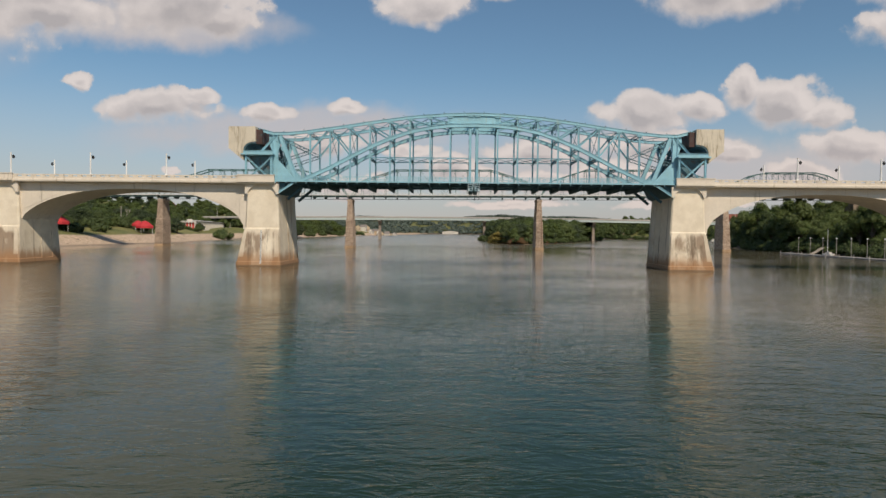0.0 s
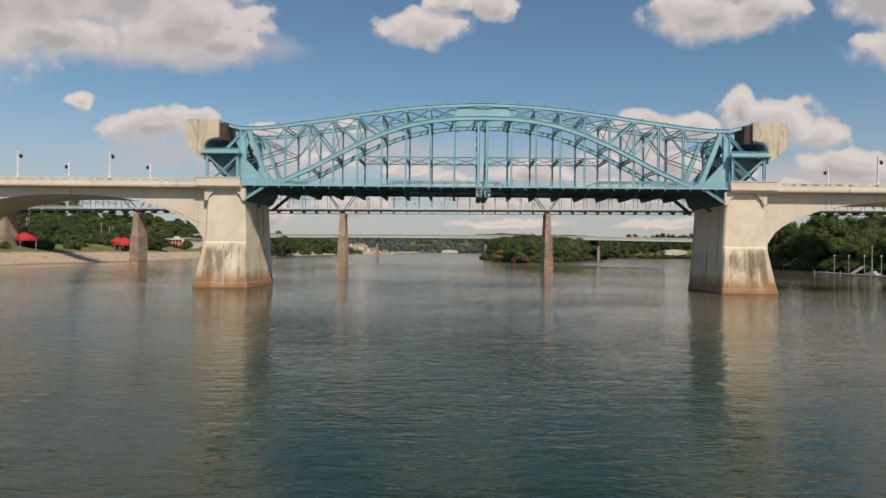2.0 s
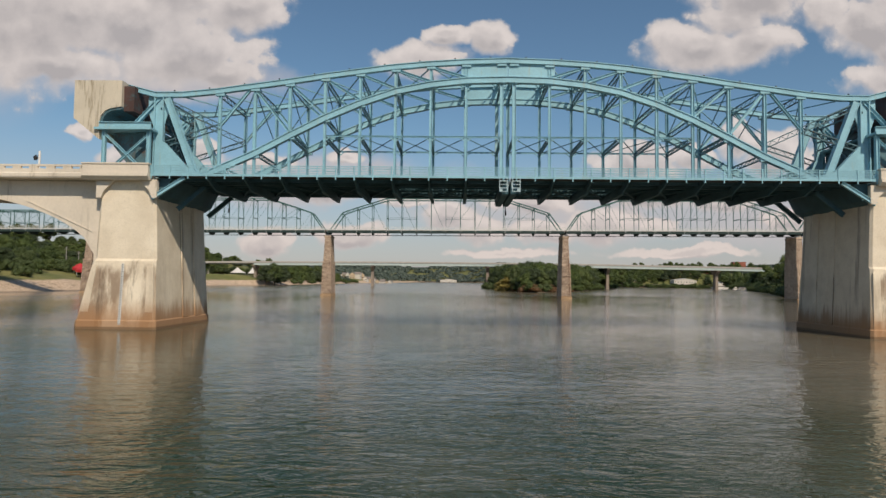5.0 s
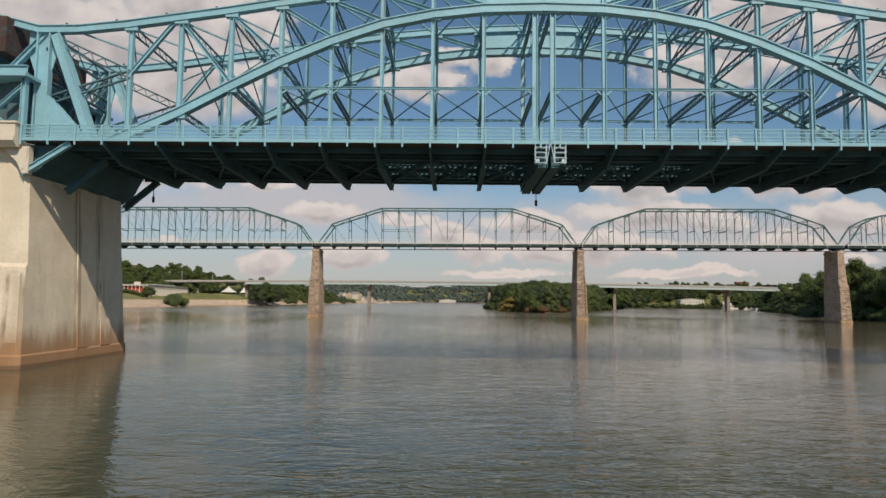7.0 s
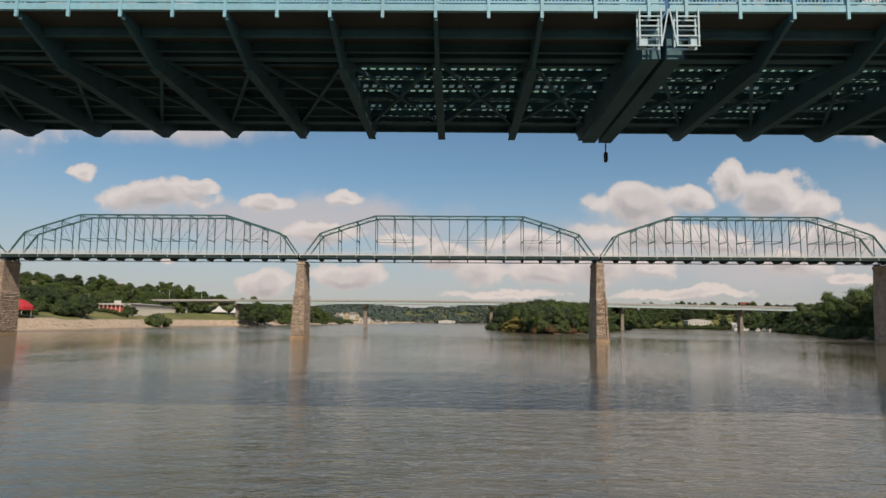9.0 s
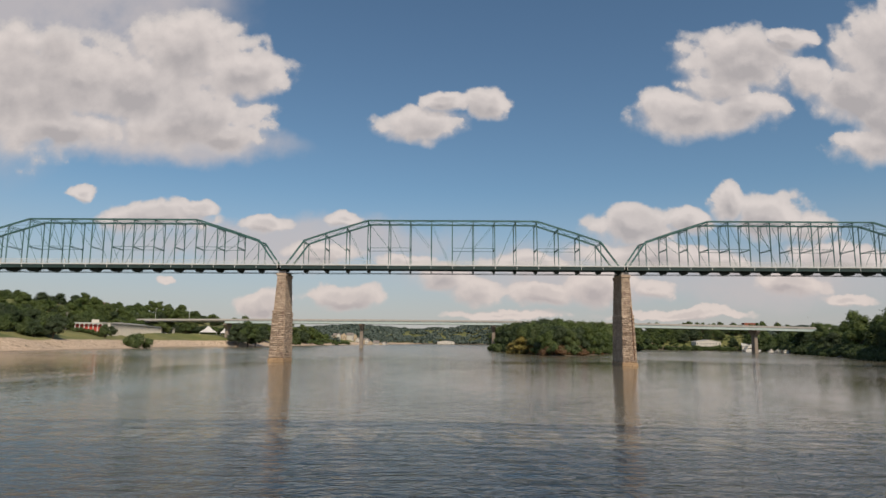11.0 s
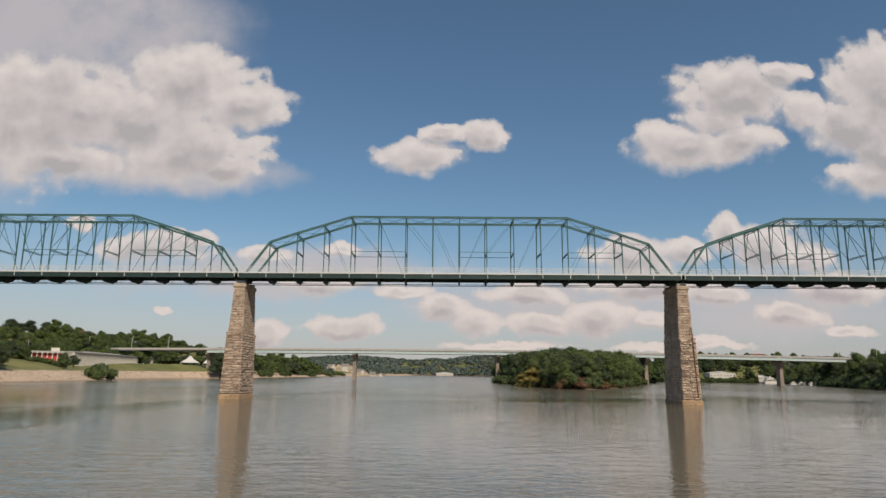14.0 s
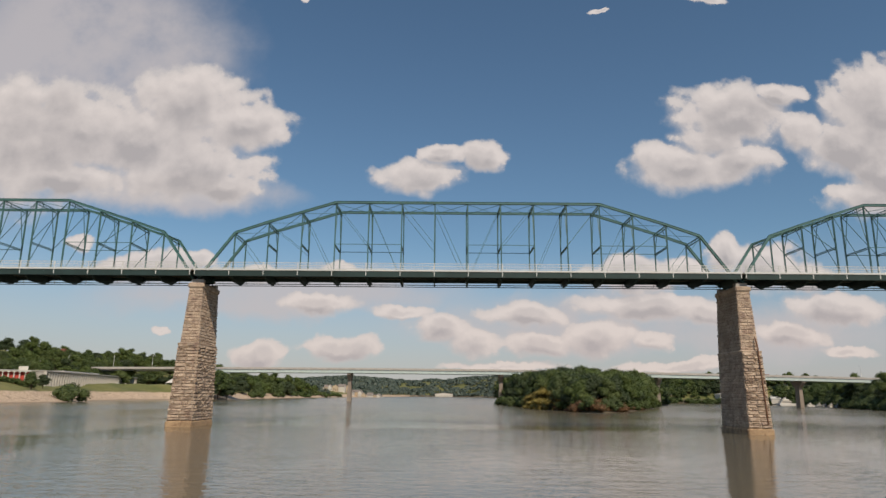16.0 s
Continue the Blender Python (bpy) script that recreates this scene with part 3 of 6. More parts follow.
def bascule_leaf(s):
    """One half of the lifting span with its counterweight; s is the side (-1 or 1)."""
    leaf = thing("bascule_leaf", BASCULE, "light-blue riveted steel bascule leaf with arched truss and concrete counterweight", "bridge span", "leaves of the lifting span")
    for yt in (NEAR_T, FAR_T):
        top, arch = Shape(), Shape()
        stations = [0, 6, 11.4, 16, 20.7, 25, 30, 35, 39.5, 44, 47.8, 52.0]
        for a, b in zip(stations[:-1], stations[1:]):
            top.chord((s * a, yt, top_z(a)), (s * b, yt, top_z(b)), 0.75, 0.72)
        part("top_chord", top, BLUE, leaf)
        for x in [2.4 + PANEL * i for i in range(10)]:
            z = top_z(x) + 0.34
            part("chord_stud", Shape().loft([pier_ring(0.06, yt - 0.06, yt + 0.06, z - 0.03, 0.02, s * x), pier_ring(0.05, yt - 0.05, yt + 0.05, z + 0.16, 0.02, s * x), pier_ring(0.1, yt - 0.1, yt + 0.1, z + 0.2, 0.03, s * x), pier_ring(0.08, yt - 0.08, yt + 0.08, z + 0.32, 0.03, s * x)]), BLACK, leaf)
        marks = [0, 5.6, 10.37, 15.14, 19.91, 24.68, 29.45, 34.22, 41.2]
        for a, b in zip(marks[:-1], marks[1:]):
            arch.chord((s * a, yt, arch_z(a)), (s * b, yt, arch_z(b)), 0.85, 0.85)
        part("arch_rib", arch, BLUE, leaf)
        for k, x in enumerate(PANELS[:9]):
            az, tz = arch_z(x) if x < 41 else DECK, top_z(x)
            if k < 8 and az > DECK + 1.2:
                part("hanger", Shape().ibeam((s * x, yt, DECK - 0.3), (s * x, yt, az - 0.35), 0.42, 0.36 if k else 0.5), BLUE, leaf)
            if k:
                part("spandrel_post", Shape().ibeam((s * x, yt, max(az, DECK) + 0.3), (s * x, yt, tz - 0.3), 0.5, 0.4), BLUE, leaf)
            if 1 < k < 8:
                x2 = PANELS[k - 1]
                # inclined web member, from the top outwards down to the arch nearer the middle
                part("web_diagonal", Shape().ibeam((s * x, yt, tz - 0.4), (s * x2, yt, arch_z(x2) + 0.4), 0.42, 0.36), BLUE, leaf)
            # gussets where members meet
            for zc, r in ((tz - 0.2, 0.62), (az, 0.7)):
                if zc > DECK + 0.8:
                    part("gusset_plate", Shape().box(s * x - r, s * x + r, yt - 0.29, yt + 0.29, zc - r * 0.8, zc + r * 0.55), BLUE, leaf)
            if k > 0 and arch_z(x) > 27.0:
                p0 = PANELS[k - 1]
                part("sway_strut", Shape().ibeam((s * p0, yt, 26.0), (s * x, yt, 26.0), 0.24, 0.22).bar((s * p0, yt, 25.3), (s * (p0 + 0.8), yt, 25.95), 0.12).bar((s * x, yt, 25.3), (s * (x - 0.8), yt, 25.95), 0.12), BLUE, leaf)
        # crown plate between the chords, in the middle of the opening
        part("crown_web", Shape().box(*sorted((s * 0.03, s * 6.3)), yt - 0.06, yt + 0.06, 34.2, 36.05), BLUE, leaf)
        # stiffened box and raking post at the heel
        heel = Shape()
        heel.chord((s * 46.2, yt, 31.0), (s * 42.3, yt, DECK + 0.9), 0.8, 0.9)
        part("end_post", heel, BLUE, leaf)
        part("heel_post", Shape().ibeam((s * 47.3, yt, DECK + 0.4), (s * 47.3, yt, 31.3), 0.7, 1.3), BLUE, leaf)
        part("heel_gusset", Shape().prism([(s * 47.6, yt - 0.36, DECK + 0.1), (s * 40.6, yt - 0.36, DECK + 0.1), (s * 40.9, yt - 0.36, DECK + 0.9), (s * 43.0, yt - 0.36, DECK + 1.3), (s * 46.4, yt - 0.36, DECK + 5.0), (s * 47.6, yt - 0.36, DECK + 5.2)], (0, 0.72, 0)), BLUE, leaf)
        part("tail_diagonal", Shape().ibeam((s * 47.3, yt, 31.0), (s * 51.0, yt, 27.0), 0.55, 0.5), BLUE, leaf)
        part("tail_plate", Shape().prism([(s * 45.6, yt + 0.1, 31.2), (s * 48.9, yt + 0.1, 31.4), (s * 48.9, yt + 0.1, 29.2), (s * 47.9, yt + 0.1, 26.5), (s * 46.9, yt + 0.1, 26.5)], (0, 0.12, 0)), BLUE, leaf)
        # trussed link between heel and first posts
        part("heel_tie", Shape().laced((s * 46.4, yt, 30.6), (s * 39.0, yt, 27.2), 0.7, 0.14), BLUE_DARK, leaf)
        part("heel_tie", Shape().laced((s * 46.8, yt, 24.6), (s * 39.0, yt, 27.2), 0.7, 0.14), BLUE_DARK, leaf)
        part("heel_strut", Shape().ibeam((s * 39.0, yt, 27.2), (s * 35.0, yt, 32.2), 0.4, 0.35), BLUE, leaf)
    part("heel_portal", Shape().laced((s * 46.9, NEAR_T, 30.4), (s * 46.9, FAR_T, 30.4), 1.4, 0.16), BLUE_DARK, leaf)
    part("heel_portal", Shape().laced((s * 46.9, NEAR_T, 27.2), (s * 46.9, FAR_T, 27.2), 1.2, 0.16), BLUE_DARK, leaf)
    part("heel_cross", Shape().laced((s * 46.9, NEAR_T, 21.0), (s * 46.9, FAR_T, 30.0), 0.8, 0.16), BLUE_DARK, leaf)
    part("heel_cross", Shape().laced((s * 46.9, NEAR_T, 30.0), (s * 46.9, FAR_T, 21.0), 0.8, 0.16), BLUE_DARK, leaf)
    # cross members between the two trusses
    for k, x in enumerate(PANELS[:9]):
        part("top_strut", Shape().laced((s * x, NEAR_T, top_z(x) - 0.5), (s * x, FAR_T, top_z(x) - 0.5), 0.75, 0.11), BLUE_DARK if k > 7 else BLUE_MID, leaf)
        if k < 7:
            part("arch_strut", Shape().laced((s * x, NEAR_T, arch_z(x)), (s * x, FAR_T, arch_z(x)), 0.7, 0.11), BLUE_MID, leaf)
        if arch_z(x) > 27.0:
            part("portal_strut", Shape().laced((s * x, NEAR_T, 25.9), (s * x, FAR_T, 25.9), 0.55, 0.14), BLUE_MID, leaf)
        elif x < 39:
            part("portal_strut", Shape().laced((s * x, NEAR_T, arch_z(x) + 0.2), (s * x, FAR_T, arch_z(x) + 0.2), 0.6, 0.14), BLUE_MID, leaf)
        x2 = PANELS[k + 1]
        lat = Shape()
        lat.bar((s * x, NEAR_T, top_z(x) - 0.4), (s * x2, FAR_T, top_z(x2) - 0.4), 0.14)
        lat.bar((s * x, FAR_T, top_z(x) - 0.4), (s * x2, NEAR_T, top_z(x2) - 0.4), 0.14)
        part("top_lateral", lat, BLUE, leaf)
        if arch_z(x2) > 27.0:
            lat = Shape()
            lat.bar((s * x, NEAR_T, 25.9), (s * x2, FAR_T, 25.9), 0.1)
            lat.bar((s * x, FAR_T, 25.9), (s * x2, NEAR_T, 25.9), 0.1)
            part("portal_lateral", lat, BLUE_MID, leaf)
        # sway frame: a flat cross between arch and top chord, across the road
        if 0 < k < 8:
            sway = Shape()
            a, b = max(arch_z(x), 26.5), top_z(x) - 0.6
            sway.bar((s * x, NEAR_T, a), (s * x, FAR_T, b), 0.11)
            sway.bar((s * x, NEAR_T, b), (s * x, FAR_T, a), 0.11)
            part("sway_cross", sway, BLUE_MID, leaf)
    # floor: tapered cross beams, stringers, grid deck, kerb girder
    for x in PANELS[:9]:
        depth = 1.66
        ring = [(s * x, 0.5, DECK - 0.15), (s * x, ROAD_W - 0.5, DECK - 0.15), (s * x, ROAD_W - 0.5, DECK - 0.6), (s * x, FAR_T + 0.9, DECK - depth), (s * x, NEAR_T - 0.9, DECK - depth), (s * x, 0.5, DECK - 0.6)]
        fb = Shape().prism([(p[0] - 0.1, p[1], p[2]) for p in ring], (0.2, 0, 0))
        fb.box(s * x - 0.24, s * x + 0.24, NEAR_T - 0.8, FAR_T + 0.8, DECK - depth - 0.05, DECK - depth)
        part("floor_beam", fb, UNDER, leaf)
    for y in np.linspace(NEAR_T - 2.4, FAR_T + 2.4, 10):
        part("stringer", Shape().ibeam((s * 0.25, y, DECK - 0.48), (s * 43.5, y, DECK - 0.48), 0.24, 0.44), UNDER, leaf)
    # solid decking at the sides and heel, open steel grating over the middle panels
    ga, gb = NEAR_T + 0.7, FAR_T - 0.7
    part("deck", Shape().box(*sorted((s * 15.2, s * 46.0)), 0.45, ROAD_W - 0.45, DECK - 0.26, DECK - 0.08), ASPHALT, leaf)
    part("walkway", Shape().box(*sorted((s * 0.12, s * 15.2)), 0.45, ga, DECK - 0.26, DECK - 0.08), ASPHALT, leaf)
    part("walkway", Shape().box(*sorted((s * 0.12, s * 15.2)), gb, ROAD_W - 0.45, DECK - 0.26, DECK - 0.08), ASPHALT, leaf)
    grid = Shape()
    for i in range(30):
        grid.box(*sorted((s * (0.2 + i * 0.5), s * (0.38 + i * 0.5))), ga, gb, DECK - 0.24, DECK - 0.1)
    for i in range(19):
        y = ga + (i + 0.5) * (gb - ga) / 19
        grid.box(*sorted((s * 0.15, s * 15.2)), y - 0.11, y + 0.11, DECK - 0.22, DECK - 0.12)
    part("grating", grid, GRATE, leaf, "open green steel roadway grating")
    for y0 in (0.25, ROAD_W - 0.45):
        part("edge_girder", Shape().box(*sorted((s * 0.1, s * 47.0)), y0, y0 + 0.2, DECK - 0.24, DECK + 0.06), BLUE, leaf)
        rail = Shape()
        for z in (DECK + 0.2, DECK + 1.15, DECK + 0.5, DECK + 0.85):
            rail.box(*sorted((s * 0.1, s * 46.5)), y0 + 0.06, y0 + 0.14, z - 0.04, z + 0.04)
        n = int(46.4 / 0.16)
        for i in range(n):
            x = s * (0.2 + i * 0.16)
            rail.box(x - 0.018, x + 0.018, y0 + 0.08, y0 + 0.12, DECK + 0.2, DECK + 1.15)
        part("railing", rail, BLUE, leaf, "thin light-blue pedestrian railing")
        for i in range(20):
            x = s * (FIRST + i * PANEL / 2)
            if abs(x) < 46.6:
                part("rail_post", Shape().box(x - 0.07, x + 0.07, y0 - 0.06, y0 + 0.04, DECK - 0.6, DECK + 1.2), BLUE, leaf)
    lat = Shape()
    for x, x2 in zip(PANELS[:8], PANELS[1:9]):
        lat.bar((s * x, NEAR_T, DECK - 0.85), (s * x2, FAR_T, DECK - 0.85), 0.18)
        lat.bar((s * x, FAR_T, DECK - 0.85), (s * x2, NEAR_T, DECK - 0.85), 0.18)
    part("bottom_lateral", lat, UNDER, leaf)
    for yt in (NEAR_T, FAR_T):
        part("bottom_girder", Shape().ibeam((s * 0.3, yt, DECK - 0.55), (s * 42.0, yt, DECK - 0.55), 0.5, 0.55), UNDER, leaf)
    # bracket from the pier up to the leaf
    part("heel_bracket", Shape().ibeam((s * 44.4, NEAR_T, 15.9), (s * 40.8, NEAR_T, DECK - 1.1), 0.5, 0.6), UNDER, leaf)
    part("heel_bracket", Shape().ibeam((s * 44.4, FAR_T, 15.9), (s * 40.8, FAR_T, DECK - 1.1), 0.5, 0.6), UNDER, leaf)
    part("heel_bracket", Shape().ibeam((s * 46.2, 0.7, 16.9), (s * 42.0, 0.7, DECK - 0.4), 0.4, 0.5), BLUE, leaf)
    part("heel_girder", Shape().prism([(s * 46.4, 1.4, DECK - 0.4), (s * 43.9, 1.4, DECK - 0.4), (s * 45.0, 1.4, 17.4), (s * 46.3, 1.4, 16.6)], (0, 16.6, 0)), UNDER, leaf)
    # lock bracket at the middle
    lock = Shape()
    for yy in (0.1, 0.5):
        for x in (0.35, 1.3):
            lock.bar((s * x, yy, DECK - 0.2), (s * x, yy, DECK - 1.9), 0.07)
        for z in (0.55, 1.0, 1.45, 1.9):
            lock.bar((s * 0.3, yy, DECK - z), (s * 1.35, yy, DECK - z), 0.06)
    lock.box(*sorted((s * 0.95, s * 1.25)), 0.15, 0.45, DECK - 1.85, DECK - 1.4)
    lock.bar((s * 0.35, 0.1, DECK - 1.9), (s * 0.02, 0.1, DECK - 0.2), 0.06)
    part("lock_cage", lock, CAGE, leaf, "pale metal lock cage under the railing")
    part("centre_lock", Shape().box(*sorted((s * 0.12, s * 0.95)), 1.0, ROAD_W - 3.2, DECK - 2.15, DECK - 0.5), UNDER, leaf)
    # counterweight: a block with a curved cut-out over the platform
    out = [(0, 0), (6.4, 0), (6.4, 5.1), (2.9, 7.9), (2.9, 5.4), (2.7, 4.7), (2.2, 4.1), (1.5, 3.75), (0, 3.5)]
    body = Shape().prism([(s * (51.6 + u), 2.6, 32.9 - v) for u, v in out], (0, FAR_T - 0.6, 0))
    cw = part("counterweight", body, WEIGHT, leaf, "rain-streaked cream concrete counterweight block")
    part("cut_out_lining", Shape().prism([(s * (51.6 + u), 2.75, 32.9 - v) for u, v in ((0, 3.5), (1.5, 3.75), (2.2, 4.1), (2.7, 4.7), (2.9, 5.4), (2.9, 6.2), (2.6, 6.2), (2.55, 5.4), (2.35, 4.8), (2.0, 4.35), (1.4, 4.05), (0, 3.85))], (0, FAR_T - 0.9, 0)), BLUE_DARK, cw)
    part("weight_frame", Shape().box(*sorted((s * 50.2, s * 51.6)), 3.2, FAR_T + 1.2, 28.9, 32.3), RUST_DARK, leaf)
    return leaf


def bascule_tower(s):
    """The braced frame and platform that stand on the pier under the counterweight."""
    t = thing("bascule_tower", BASCULE, "light-blue braced steel tower carrying the counterweight machinery on the pier", "bridge tower", "towers of the lifting span")
    for yt in (2.9, FAR_T + 1.4):
        for x in (47.9, 53.9):
            part("leg", Shape().ibeam((s * x, yt, DECK), (s * x, yt, 26.3), 0.5, 0.45), BLUE, t)
        br = Shape()
        br.ibeam((s * 48.1, yt, DECK + 0.5), (s * 53.6, yt, 25.6), 0.4, 0.32)
        part("brace", br, BLUE, t)
        part("brace", Shape().ibeam((s * 48.1, yt + 0.1, 25.6), (s * 53.6, yt + 0.1, DECK + 0.5), 0.4, 0.32), BLUE, t)
        part("sill", Shape().ibeam((s * 47.5, yt, DECK + 0.2), (s * 54.3, yt, DECK + 0.2), 0.4, 0.4), BLUE, t)
    pl = Shape().box(*sorted((s * 47.4, s * 55.0)), 2.2, FAR_T + 2.2, 26.25, 26.55)
    part("platform", pl, BLUE, t)
    part("platform_girder", Shape().ibeam((s * 47.4, 2.4, 26.9), (s * 54.4, 2.4, 26.9), 0.4, 0.7), BLUE, t)
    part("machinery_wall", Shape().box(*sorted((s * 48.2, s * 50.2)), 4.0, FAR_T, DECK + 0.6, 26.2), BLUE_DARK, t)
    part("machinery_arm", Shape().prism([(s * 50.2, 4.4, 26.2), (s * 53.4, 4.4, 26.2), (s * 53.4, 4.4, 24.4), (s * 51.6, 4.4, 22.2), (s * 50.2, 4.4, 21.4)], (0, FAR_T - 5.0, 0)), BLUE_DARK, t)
    return t


def slab_ring(xi, xo, y0, y1, z, cut=0.3):
    return [(xi + cut, y0, z), (xo - cut, y0, z), (xo, y0 + cut, z), (xo, y1 - cut, z), (xo - cut, y1, z), (xi + cut, y1, z), (xi, y1 - cut, z), (xi, y0 + cut, z)]


def concrete_pier(s, xi, xo, label, y1=18.0):
    """Battered pier; xi is its face towards the opening and xo the landward one, at the water."""
    p = thing("concrete_pier", BASCULE @ Matrix.Diagonal((s, 1, 1, 1)), label, "bridge pier", "concrete river piers")
    foot = Shape().loft([slab_ring(xi - 0.25, xo + 0.25, -0.25, y1 + 0.2, -3), slab_ring(xi - 0.12, xo + 0.15, -0.12, y1 + 0.1, 1.05), slab_ring(xi, xo, 0.0, y1, 1.2), slab_ring(xi + 0.37, xo - 1.5, 0.55, y1 - 0.4, 8.35), slab_ring(xi + 0.39, xo - 1.6, 0.58, y1 - 0.4, 8.7), slab_ring(xi + 0.41, xo - 1.75, 0.8, y1 - 0.5, 9.02)])
    part("shaft", foot, PIER, p)
    part("upper_shaft", Shape().loft([slab_ring(xi + 0.41, xo - 1.8, 0.82, y1 - 0.5, 9.0, 0.3), slab_ring(xi + 0.85, xo - 2.1, 1.0, y1 - 0.7, 17.6, 0.3), slab_ring(xi + 0.93, xo - 2.1, 1.0, y1 - 0.7, 19.2, 0.3)]), PIER, p)
    # low frame round the front panel, and upright ribs on the inner face
    part("front_rib", Shape().loft([[(xi + 0.25, 0.02, 1.2), (xi + 1.3, 0.02, 1.2), (xi + 1.3, 0.3, 1.2), (xi + 0.25, 0.3, 1.2)], [(xi + 0.55, 0.42, 8.2), (xi + 1.4, 0.42, 8.2), (xi + 1.4, 0.9, 8.2), (xi + 0.55, 0.9, 8.2)]]), PIER_RIB, p)
    part("front_rib", Shape().loft([[(xo - 1.4, 0.02, 1.2), (xo - 0.2, 0.02, 1.2), (xo - 0.2, 0.3, 1.2), (xo - 1.4, 0.3, 1.2)], [(xo - 2.3, 0.42, 8.2), (xo - 1.7, 0.42, 8.2), (xo - 1.7, 0.9, 8.2), (xo - 2.3, 0.9, 8.2)]]), PIER_RIB, p)
    for y in (9.4, 13.6):
        part("inner_rib", Shape().loft([[(xi - 0.12, y - 0.9, 1.2), (xi + 0.3, y - 0.9, 1.2), (xi + 0.3, y + 0.9, 1.2), (xi - 0.12, y + 0.9, 1.2)], [(xi + 0.72, y - 0.8, 17.2), (xi + 1.1, y - 0.8, 17.2), (xi + 1.1, y + 0.8, 17.2), (xi + 0.72, y + 0.8, 17.2)]]), PIER, p)
    for a, b in ((xi + 0.8, 1), (xo - 2.1, -1)):
        part("haunch", Shape().prism([(a + b * 2.1, 0.5, 19.3), (a - b * 0.3, 0.5, 19.3), (a - b * 0.3, 0.5, 16.9), (a + b * 0.3, 0.5, 16.9), (a + b * 0.75, 0.5, 17.9), (a + b * 1.5, 0.5, 18.6)], (0, 0.6, 0)), CONCRETE, p)
    return p


for s in (-1, 1):
    bascule_leaf(s)
    bascule_tower(s)
    concrete_pier(s, 45.0, 55.2, "tall tapered cream concrete bridge pier with brown river stains")
    concrete_pier(s, 106.8, 118.6, "tapered cream concrete bridge pier between two arches", 16.4)


def arch_span(s, x0, x1, label):
    """A low concrete arch between two piers, with spandrel walls, floor and parapets."""
    sp = thing("concrete_arch_span", BASCULE, label, "bridge span", "concrete arch spans")
    mid, half = (x0 + x1) / 2, (x1 - x0) / 2
    n = 40
    def crown(i):
        t = -1 + 2 * i / n
        x = mid + half * t
        z = 9.6 + 8.3 * (1 - abs(t) ** 2.35) ** 0.62
        return s * x, z
    low = [crown(i) for i in range(n + 1)]
    for nm, ya, yb in (("spandrel_wall", 1.9, 2.5), ("spandrel_wall", 15.6, 16.2)):
        sh = Shape()
        verts = [(x, y, z) for y in (ya, yb) for x, z in low] + [(x, y, 19.25) for y in (ya, yb) for x, z in low]
        m = n + 1
        faces = []
        for i in range(n):
            faces += [(i, i + 1, 2 * m + i + 1, 2 * m + i), (m + i + 1, m + i, 3 * m + i, 3 * m + i + 1), (i + 1, i, m + i, m + i + 1)]
        sh.add(verts, faces)
        part(nm, sh, CONCRETE, sp)
    barrel = Shape()
    m = n + 1
    verts = [(x, y, z + dz) for dz in (0.03, 0.75) for y in (2.2, 15.9) for x, z in low]
    faces = []
    for i in range(n):
        faces += [(i, i + 1, m + i + 1, m + i), (2 * m + i + 1, 2 * m + i, 3 * m + i, 3 * m + i + 1)]
    barrel.add(verts, faces)
    part("arch_barrel", barrel, CONCRETE, sp)
    part("abutment", Shape().box(*sorted((s * (x0 - 1.7), s * (x0 + 0.02))), 1.92, 16.18, 8.6, 19.24), CONCRETE, sp)
    # raised rib moulding on the face of the arch near the springing
    for sg, xa in ((1, x0), (-1, x1)):
        part("rib_moulding", Shape().bar((s * (xa + sg * 0.3), 1.88, 12.6), (s * (xa + sg * 9.2), 1.88, 16.6), 0.12, 0.10), CONCRETE, sp)
    a, b = sorted((s * (x0 - 0.3), s * (x1 + 0.3)))
    part("floor_slab", Shape().box(a, b, 0.35, ROAD_W - 0.4, 19.3, 19.75), CONCRETE, sp)
    for y0 in (0.0, ROAD_W - 0.6):
        part("cornice", Shape().loft([[(xx, y0 + 0.02, 19.35), (xx, y0 - 0.08, 19.55), (xx, y0 - 0.08, 19.95), (xx, y0 + 0.05, 20.05), (xx, y0 + 0.5, 20.05), (xx, y0 + 0.5, 19.35)] for xx in (a, b)]), CONCRETE, sp)
        # parapet with short slots between low piers
        wall = Shape().box(a, b, y0 + 0.06, y0 + 0.34, 20.05, 20.55)
        wall.box(a, b, y0 + 0.02, y0 + 0.38, 20.85, 21.1)
        count = int((b - a) / 2.2)
        for i in range(count + 1):
            xx = a + 0.4 + i * 2.2
            if xx + 0.8 < b:
                wall.box(xx - 0.4, xx + 0.7, y0 + 0.05, y0 + 0.35, 20.5, 20.9)
        part("parapet", wall, CONCRETE, sp, "low cream concrete parapet with short slots")
    return sp


